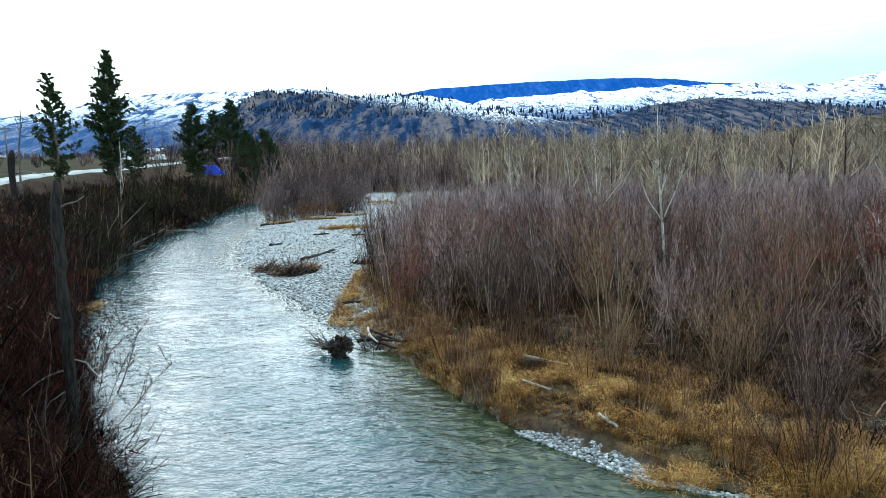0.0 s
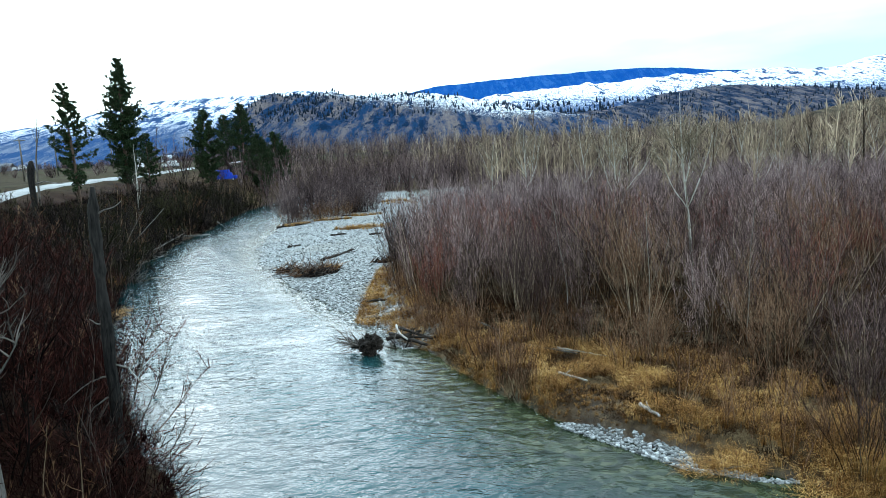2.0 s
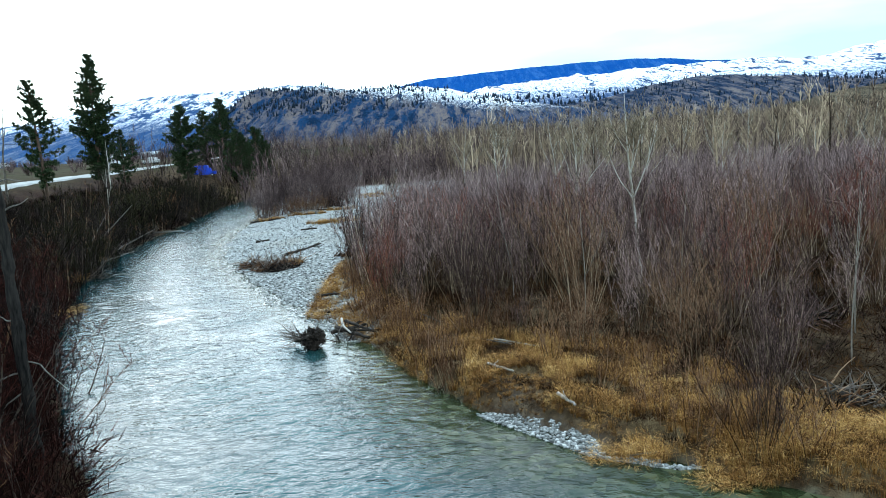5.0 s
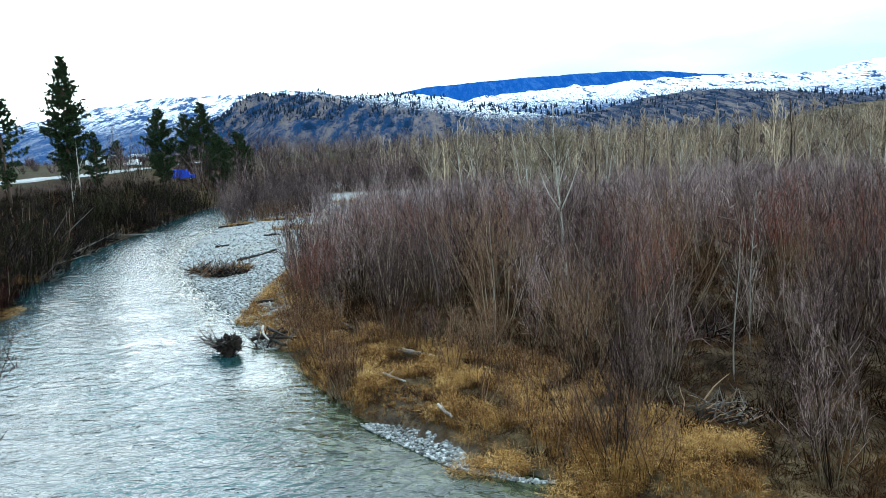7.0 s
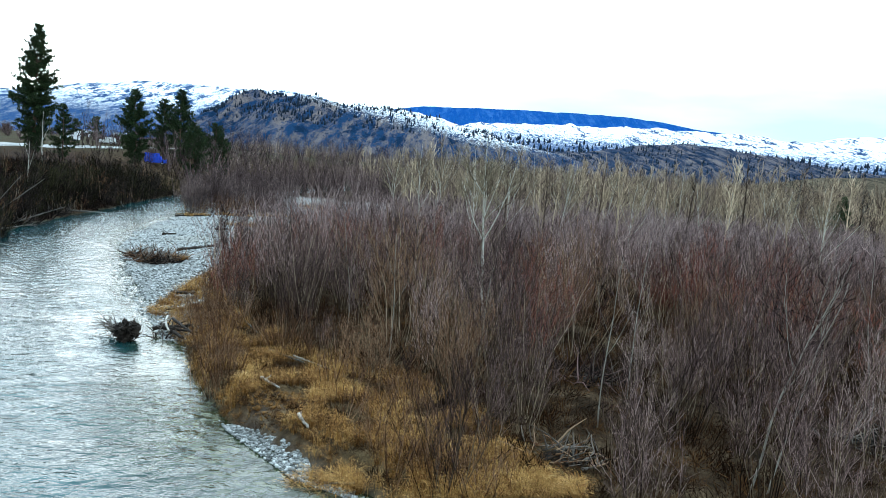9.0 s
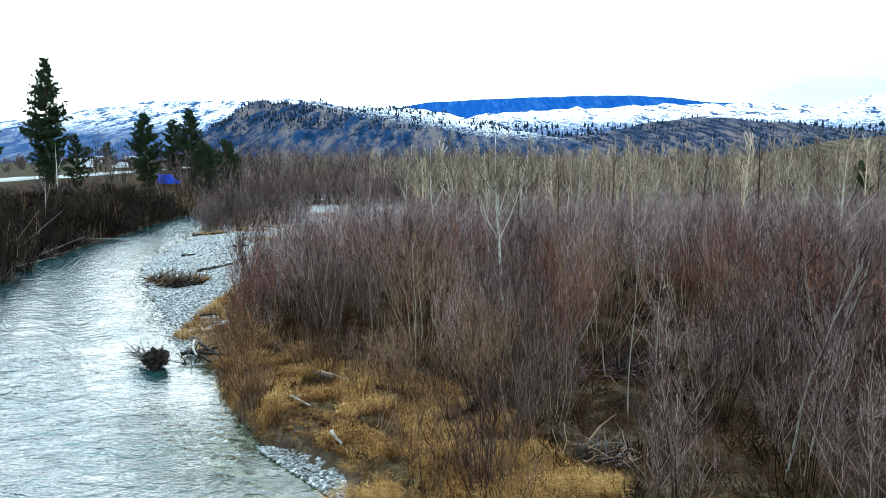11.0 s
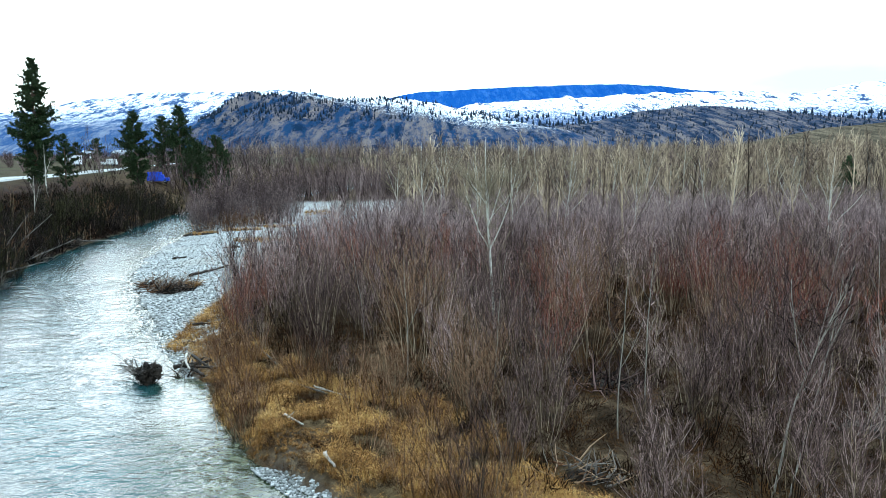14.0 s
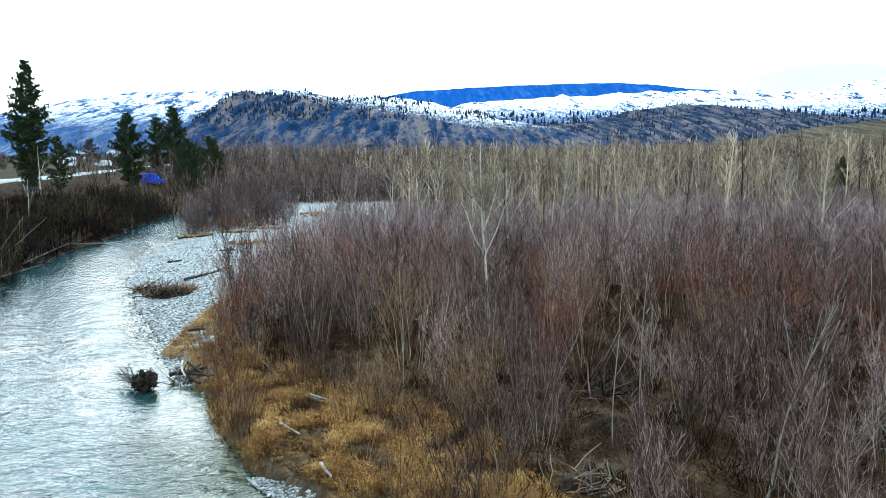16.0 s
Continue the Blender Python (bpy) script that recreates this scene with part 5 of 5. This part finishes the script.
# heaps stranded on the gravel bar
branch_pile("branch_pile", "tangled driftwood heap stranded on the gravel bar", 630, -12.0, 66.8, 2.2, 1.1, 1.2, 130, (M_BROWN_TWIG, M_DEADTWIG), turn=20, flat=0.6)
branch_pile("branch_pile", "dark driftwood heap stranded on the gravel bar", 631, -11.2, 65.4, 1.7, 0.7, 0.8, 70, (M_DARKTWIG, M_DARKTWIG), turn=15)
branch_pile("branch_pile", "low brown driftwood heap on the gravel bar", 632, -14.6, 69.4, 1.5, 0.8, 0.9, 90, (M_DARKTWIG, M_BROWN_TWIG))
branch_pile("branch_pile", "small dark driftwood heap on the gravel bar", 633, -5.9, 69.5, 1.3, 0.6, 0.7, 50, (M_DARKTWIG, M_BROWN_TWIG))
log("driftwood_log", "forked grey driftwood log lying on the gravel bar", 634, [(-12.2, 72.5, 0.65), (-10.9, 76.0, 0.6), (-9.9, 78.6, 0.75)], 0.2, 0.13, M_DARKWOOD, 3)
for k, (x, y, ln) in enumerate(((-24.0, 110.2, 2.2), (-21.5, 109.6, 1.6), (-13.5, 92.5, 1.6), (-8.8, 91.0, 1.2), (-16.0, 113.0, 2.5), (-15.5, 118.0, 2.0), (-6.5, 87.0, 1.0), (-17.5, 85.0, 1.2))):
    z = land1(x, y)
    log("driftwood_log", "dark driftwood log on the gravel bar", 640 + k, [(x - ln * 0.6, y, z + 0.08), (x + ln * 0.6, y + 0.4, z + 0.10)], 0.13, 0.08, M_DARKWOOD, 2)

# logs in the straw
for k, (a, b, r, m) in enumerate((((4.6, 32.9), (5.6, 31.8), 0.06, M_DRIFT), ((6.9, 28.7), (7.4, 27.9), 0.07, M_DRIFT), ((3.9, 37.9), (6.0, 36.2), 0.05, M_GREYWOOD), ((1.4, 43.2), (2.6, 41.0), 0.05, M_GREYWOOD), ((9.4, 24.9), (8.3, 25.1), 0.04, M_GREYWOOD), ((5.2, 37.2), (7.2, 35.6), 0.045, M_DRIFT))):
    log("fallen_branch", "pale fallen branch lying in straw grass", 650 + k, [(*a, land1(*a) + 0.18), (*b, land1(*b) + 0.14)], r, r * 0.6, m, 1)
branch_pile("branch_pile", "grey dead branches heaped in a gap in the thicket", 660, 19.2, 35.2, 1.6, 1.3, 1.2, 60, (M_TWIG, M_DARKTWIG), flat=0.8)
branch_pile("branch_pile", "grey dead branches heaped in the undergrowth", 661, 28.8, 29.5, 2.0, 1.0, 1.1, 50, (M_DEADTWIG, M_DARKTWIG), flat=0.9)
branch_pile("branch_pile", "grey dead branches heaped in the undergrowth", 662, 16.2, 26.5, 1.6, 1.0, 0.8, 36, (M_DEADTWIG, M_BROWN_TWIG), flat=0.7)

# the tall barkless trunk on the near left bank
snag = base("snag", "tall grey dead tree trunk without a crown", "dead tree", pose(-11.35, 26.7, 0.2))
T = Tubes(10)
z = np.linspace(0, 9.9, 30)
T.add(np.stack([0.07 * np.sin(z * 0.6) + 0.02 * np.sin(z * 2.7) + 0.03 * z, 0.04 * np.cos(z * 0.9), z], -1), np.interp(z, [0, 1.2, 4, 9.4, 9.9], [0.33, 0.23, 0.19, 0.17, 0.06]) * np.random.default_rng(3).uniform(0.80, 1.18, 30))
part("trunk", T.mesh("snag_trunk", M_SNAG, True), snag)
for k, (h, b, ln, up) in enumerate(((4.0, 0.2, 1.9, -0.1), (3.6, 3.4, 2.0, -0.35), (5.4, 3.0, 0.8, 0.3), (9.0, 0.3, 0.9, 0.1), (2.9, 3.6, 1.6, -0.2))):
    B = Tubes(5)
    B.add(bent(np.random.default_rng(670 + k), (0.03 * h, 0, h), (math.cos(b), math.sin(b) * 0.4, up), ln, 6, 0.24), np.linspace(0.035, 0.010, 7))
    part("branch", B.mesh("snag_branch", M_GREYWOOD, True), snag, "bare crooked branch")
snag2 = base("snag", "broken weathered dead trunk standing on the bank", "dead tree", pose(-40.6, 74.6, land1(-40.6, 74.6)))
top = 11.9 - land1(-40.6, 74.6)
T = Tubes(9)
z = np.linspace(-0.2, top, 14)
T.add(np.stack([0.06 * z + 0.08 * np.sin(z), 0.05 * np.cos(z), z], -1), np.interp(z, [0, top * 0.6, top - 0.6, top], [0.26, 0.3, 0.36, 0.16]))
part("trunk", T.mesh("snag_trunk", M_SNAG, True), snag2)
B = Tubes(5)
B.add([(0.4, 0, top * 0.62), (1.4, 0, top * 0.66), (2.6, 0, top * 0.62), (3.4, 0, top * 0.6)], [0.09, 0.07, 0.05, 0.02])
part("branch", B.mesh("snag_branch", M_GREYWOOD, True), snag2)
bare_tree("dead_tree", "thin bare dead tree with forked top by the road", 680, -49.7, 92.0, 21.0, M_COTTON, M_DARKTWIG, 3, (0.0, 0), 0.16, 0.2, 0.45, 3, 1)
bare_tree("dead_tree", "thin pale dead tree on the bank", 681, -47.2, 115.0, 15.0, M_PALE, M_DEADTWIG, 2, (0.0, 0), 0.13, 0.2, 0.5, 4, 2)
bare_tree("dead_tree", "thin pale dead tree on the bank", 682, -40.3, 98.0, 10.5, M_PALE, M_DEADTWIG, 2, (0.02, 0), 0.10, 0.2, 0.5, 5, 3)

# trees fallen from the left bank towards the water
for k, (a, b, r) in enumerate((((-35.8, 81.0, 0.9), (-33.4, 89.0, 5.6), 0.075), ((-35.2, 79.0, 0.8), (-34.6, 86.0, 5.8), 0.06), ((-34.6, 83.0, 0.5), (-32.5, 92.0, 2.2), 0.10), ((-36.5, 101.0, 1.0), (-33.2, 104.0, 0.7), 0.14), ((-36.9, 119.0, 1.2), (-34.4, 114.0, 0.9), 0.10), ((-32.0, 74.0, 0.7), (-30.0, 80.0, 1.2), 0.09))):
    log("fallen_tree", "bare fallen tree leaning from the bank", 690 + k, [a, b], r, r * 0.35, M_GREYWOOD, 5, "dead tree", 7)
for k, (x, y) in enumerate(((-33.6, 86.0), (-35.4, 97.0), (-29.2, 70.0))):
    branch_pile("branch_pile", "grey branches hanging from the bank over the water", 700 + k, x - 0.6, y, 1.6, 1.2, 1.4, 40, (M_DEADTWIG, M_DARKTWIG), flat=0.8)
hang = base("leaning_shrub", "dark bare shrub leaning out over the water", "shrub", pose(-15.4, 36.2, 0.4, 0, 34, 0))
hm = willow_meshes(710, 2.6, 8, 0.8, 10, (M_DARKTWIG, M_DARKTWIG), 0.35, 0.9)
tagged(part("trunk", hm[0], hang), kind="stuff")
tagged(part("crown", hm[1], hang), kind="stuff")
bare_tree("bare_tree", "grey bare spreading tree on the near bank", 715, -11.9, 21.4, 10.0, M_GREYWOOD, M_DEADTWIG, 8, (0.02, 0.0), 0.11, 0.65, 0.5, 8, 5)
pale_bush = willow_meshes(711, 4.6, 16, 1.0, 13, (M_DEADTWIG, M_DEADTWIG), 0.5, 1.3)
for x, y, s in ((-15.6, 24.6, 0.9), (-17.2, 27.0, 1.0), (-14.0, 22.0, 0.5)):
    shrub("pale_shrub", "pale grey bare shrub on the near bank", pale_bush, stand(x, y, s), "brush on the steep bank")

# ---------- road, houses and vehicles on the terrace ----------
ry = np.linspace(20, 330, 150)
rx = np.interp(ry, [20, 60, 100, 112, 130, 158, 178, 240, 330], [-30, -46, -57, -59, -61, -61.7, -62.0, -66, -84])
edge = np.concatenate([np.stack([rx + o, ry, land(rx + o, ry) + h], -1) for o, h in ((-1.3, -0.25), (-1.15, 0.08), (1.15, 0.08), (1.3, -0.25))])
p = np.arange(149)
faces = np.concatenate([np.stack([p + a * 150, p + b * 150, p + b * 150 + 1, p + a * 150 + 1], -1) for a, b in ((0, 1), (1, 2), (2, 3))])
tagged(new("road", mesh_from("road", edge, faces, M_ROAD)), "pale gravelled road along the terrace", "road", kind="structure")


def plain(name, col, rough=0.7, metal=0.0, var=0.25):
    return speckled(name, tuple(c * (1 - var) for c in col), col, 2.5, rough, 0.1, metal=metal)


M_WHITE = plain("white_siding", (0.78, 0.79, 0.80))
M_GREYWALL = plain("grey_siding", (0.30, 0.33, 0.38))
M_DARKWALL = plain("dark_siding", (0.07, 0.06, 0.06))
M_ROOF = plain("grey_shingles", (0.20, 0.21, 0.23), 0.9)
M_ROOFPALE = plain("pale_metal_roof", (0.36, 0.40, 0.44), 0.5)
M_BLUE_PAINT = plain("blue_vehicle_paint", (0.03, 0.09, 0.62), 0.4)
M_CARPAINT = plain("white_car_paint", (0.75, 0.75, 0.74), 0.3)
M_TYRE = plain("black_rubber", (0.02, 0.02, 0.02), 0.9)
gm = Mat("window_glass", 0.08, 0, 0.6)
gm.color((0.03, 0.04, 0.05))
M_GLASS = gm.m


def block(name, size, at, mat, parent, bevel=0.04, taper=1.0, label=""):
    bm = bmesh.new()
    bmesh.ops.create_cube(bm, size=1.0)
    for v in bm.verts:
        k = taper if v.co.z > 0 else 1.0
        v.co = Vector((v.co.x * size[0] * k, v.co.y * size[1] * k, v.co.z * size[2])) + Vector(at)
    if bevel:
        bmesh.ops.bevel(bm, geom=bm.edges[:], offset=bevel, segments=2, affect="EDGES")
    me = bpy.data.meshes.new(name)
    bm.to_mesh(me)
    bm.free()
    me.materials.append(mat)
    return part(name, me, parent, label)


def gable(name, w, d, h, z, mat, parent, over=0.4):
    v = [(-w / 2 - over, -d / 2 - over, z), (w / 2 + over, -d / 2 - over, z), (w / 2 + over, d / 2 + over, z), (-w / 2 - over, d / 2 + over, z), (-w / 2 - over, 0, z + h), (w / 2 + over, 0, z + h)]
    v += [(a, b, c + 0.16) for a, b, c in v]
    f = [(6, 7, 11, 10), (8, 9, 10, 11), (0, 4, 5, 1), (2, 5, 4, 3), (0, 1, 7, 6), (2, 3, 9, 8), (0, 6, 10, 4), (4, 10, 9, 3), (1, 5, 11, 7), (5, 2, 8, 11)]
    me = bpy.data.meshes.new(name)
    me.from_pydata(v, [], f)
    me.materials.append(mat)
    return part(name, me, parent)


def house(label, x, y, w, d, h, turn, wall, roof, rise):
    ob = base("house", label, "house", pose(x, y, land1(x, y) - 0.3, 0, 0, turn))
    block("wall", (w, d, h + 0.3), (0, 0, h / 2 + 0.15), wall, ob, 0.02)
    gable("roof", w, d, rise, h + 0.3, roof, ob)
    for k in range(3):
        wx = (-0.3 + 0.3 * k) * w
        if k == 1:
            block("door", (1.0, 0.08, 2.1), (wx, -d / 2 - 0.03, 1.4), M_WHITE, ob, 0.01)
        else:
            win = block("window", (1.5, 0.08, 1.2), (wx, -d / 2 - 0.03, 1.9), M_WHITE, ob, 0.01)
            block("pane", (1.3, 0.04, 1.0), (wx, -d / 2 - 0.08, 1.9), M_GLASS, win, 0.0)
    return ob


house("dark house with a pale roof beyond the road", -158.0, 375.0, 7.5, 6.0, 2.6, 8, M_DARKWALL, M_ROOFPALE, 1.5)
house("low grey house with a pale roof beyond the road", -148.0, 390.0, 9.5, 7.0, 2.6, -6, M_GREYWALL, M_ROOFPALE, 1.6)
house("small white house with a grey roof beyond the road", -196.0, 325.0, 8.0, 6.0, 2.4, 10, M_GREYWALL, M_ROOF, 1.5)

tr = base("trailer", "white box trailer parked beyond the road", "trailer", pose(-82.1, 196.0, land1(-82.1, 196.0), 0, 0, 4))
block("body", (4.4, 2.3, 2.3), (0, 0, 1.65), M_WHITE, tr, 0.06)
block("door", (0.9, 0.06, 1.7), (-0.9, -1.17, 1.5), M_GREYWALL, tr, 0.01)
block("window", (0.9, 0.06, 0.5), (0.8, -1.17, 1.95), M_GLASS, tr, 0.01)


def wheel(parent, x, y, r):
    T = Tubes(14)
    T.add([(x, y - 0.11, r), (x, y + 0.11, r)], [r, r])
    ob = part("wheel", T.mesh("wheel", M_TYRE), parent)
    R = Tubes(10)
    R.add([(x, y - 0.13, r), (x, y + 0.13, r)], [r * 0.55, r * 0.55])
    part("rim", R.mesh("rim", M_ROOFPALE), ob)


for x in (-1.2, 1.2):
    for y in (-1.0, 1.0):
        wheel(tr, x, y, 0.36)


def vehicle(name, label, x, y, turn, paint, length, cab, box):
    ob = base(name, label, "vehicle", pose(x, y, land1(x, y), 0, 0, turn))
    block("body", (length, 1.85, 0.75), (0, 0, 0.80), paint, ob, 0.08)
    c = block("cab", (cab, 1.7, 0.75), (length * 0.12, 0, 1.5), paint, ob, 0.08, 0.82)
    block("window", (cab * 0.7, 1.6, 0.45), (length * 0.12, 0, 1.52), M_GLASS, c, 0.03, 0.88)
    if box:
        block("box", (length * 0.62, 2.0, 1.5), (-length * 0.16, 0, 1.75), paint, ob, 0.05)
    for u in (-0.32, 0.32):
        for v in (-0.85, 0.85):
            wheel(ob, u * length, v, 0.34)
    return ob


vehicle("van", "bright blue boxy truck parked among pines", -48.9, 166.0, 10, M_BLUE_PAINT, 4.6, 1.6, True)
vehicle("pickup_truck", "white pickup parked on the terrace", -151.0, 262.0, 15, M_CARPAINT, 5.0, 1.9, False)
vehicle("car", "pale car parked by the houses", -74.0, 200.0, -10, M_CARPAINT, 4.4, 2.4, False)


def utility_pole(x, y, h):
    ob = base("utility_pole", "dark wooden utility pole with a crossarm", "utility pole", pose(x, y, land1(x, y)))
    T = Tubes(8)
    T.add([(0, 0, -0.3), (0, 0, h * 0.5), (0, 0, h)], [0.17, 0.15, 0.12])
    part("pole", T.mesh("pole", M_COTTON, True), ob)
    block("crossarm", (2.2, 0.12, 0.14), (0, 0, h - 0.5), M_COTTON, ob, 0.01)
    for u in (-0.9, -0.4, 0.4, 0.9):
        T = Tubes(6)
        T.add([(u, 0, h - 0.43), (u, 0, h - 0.2)], [0.06, 0.04])
        part("insulator", T.mesh("insulator", M_GREYWALL), ob)


for x, y, h in ((-89.6, 200.0, 10.0), (-78.0, 138.0, 8.0), (-86.0, 165.0, 8.5), (-92.0, 262.0, 9.0)):
    utility_pole(x, y, h)
# dark shrubs on the terrace
terr = [(x, y, rng.uniform(0.3, 0.75), rng.uniform(0, 6.3), float(np.clip(rng.normal(0.15, 0.12), 0, 0.5)))
        for x, y in scatter(rng, 420, lambda x, y: x < np.interp(y, ry, rx) - 4 - 8 * (rng.random() > 0.3), -260, -60, 95, 420, 3.6)]
many("terrace_brush", "low brown brush on the terrace", "brush", [lowpoly_plant(250 + k, 4.6, 12, 9, 0.5, 2.6) for k in range(2)], terr, M_THICK)
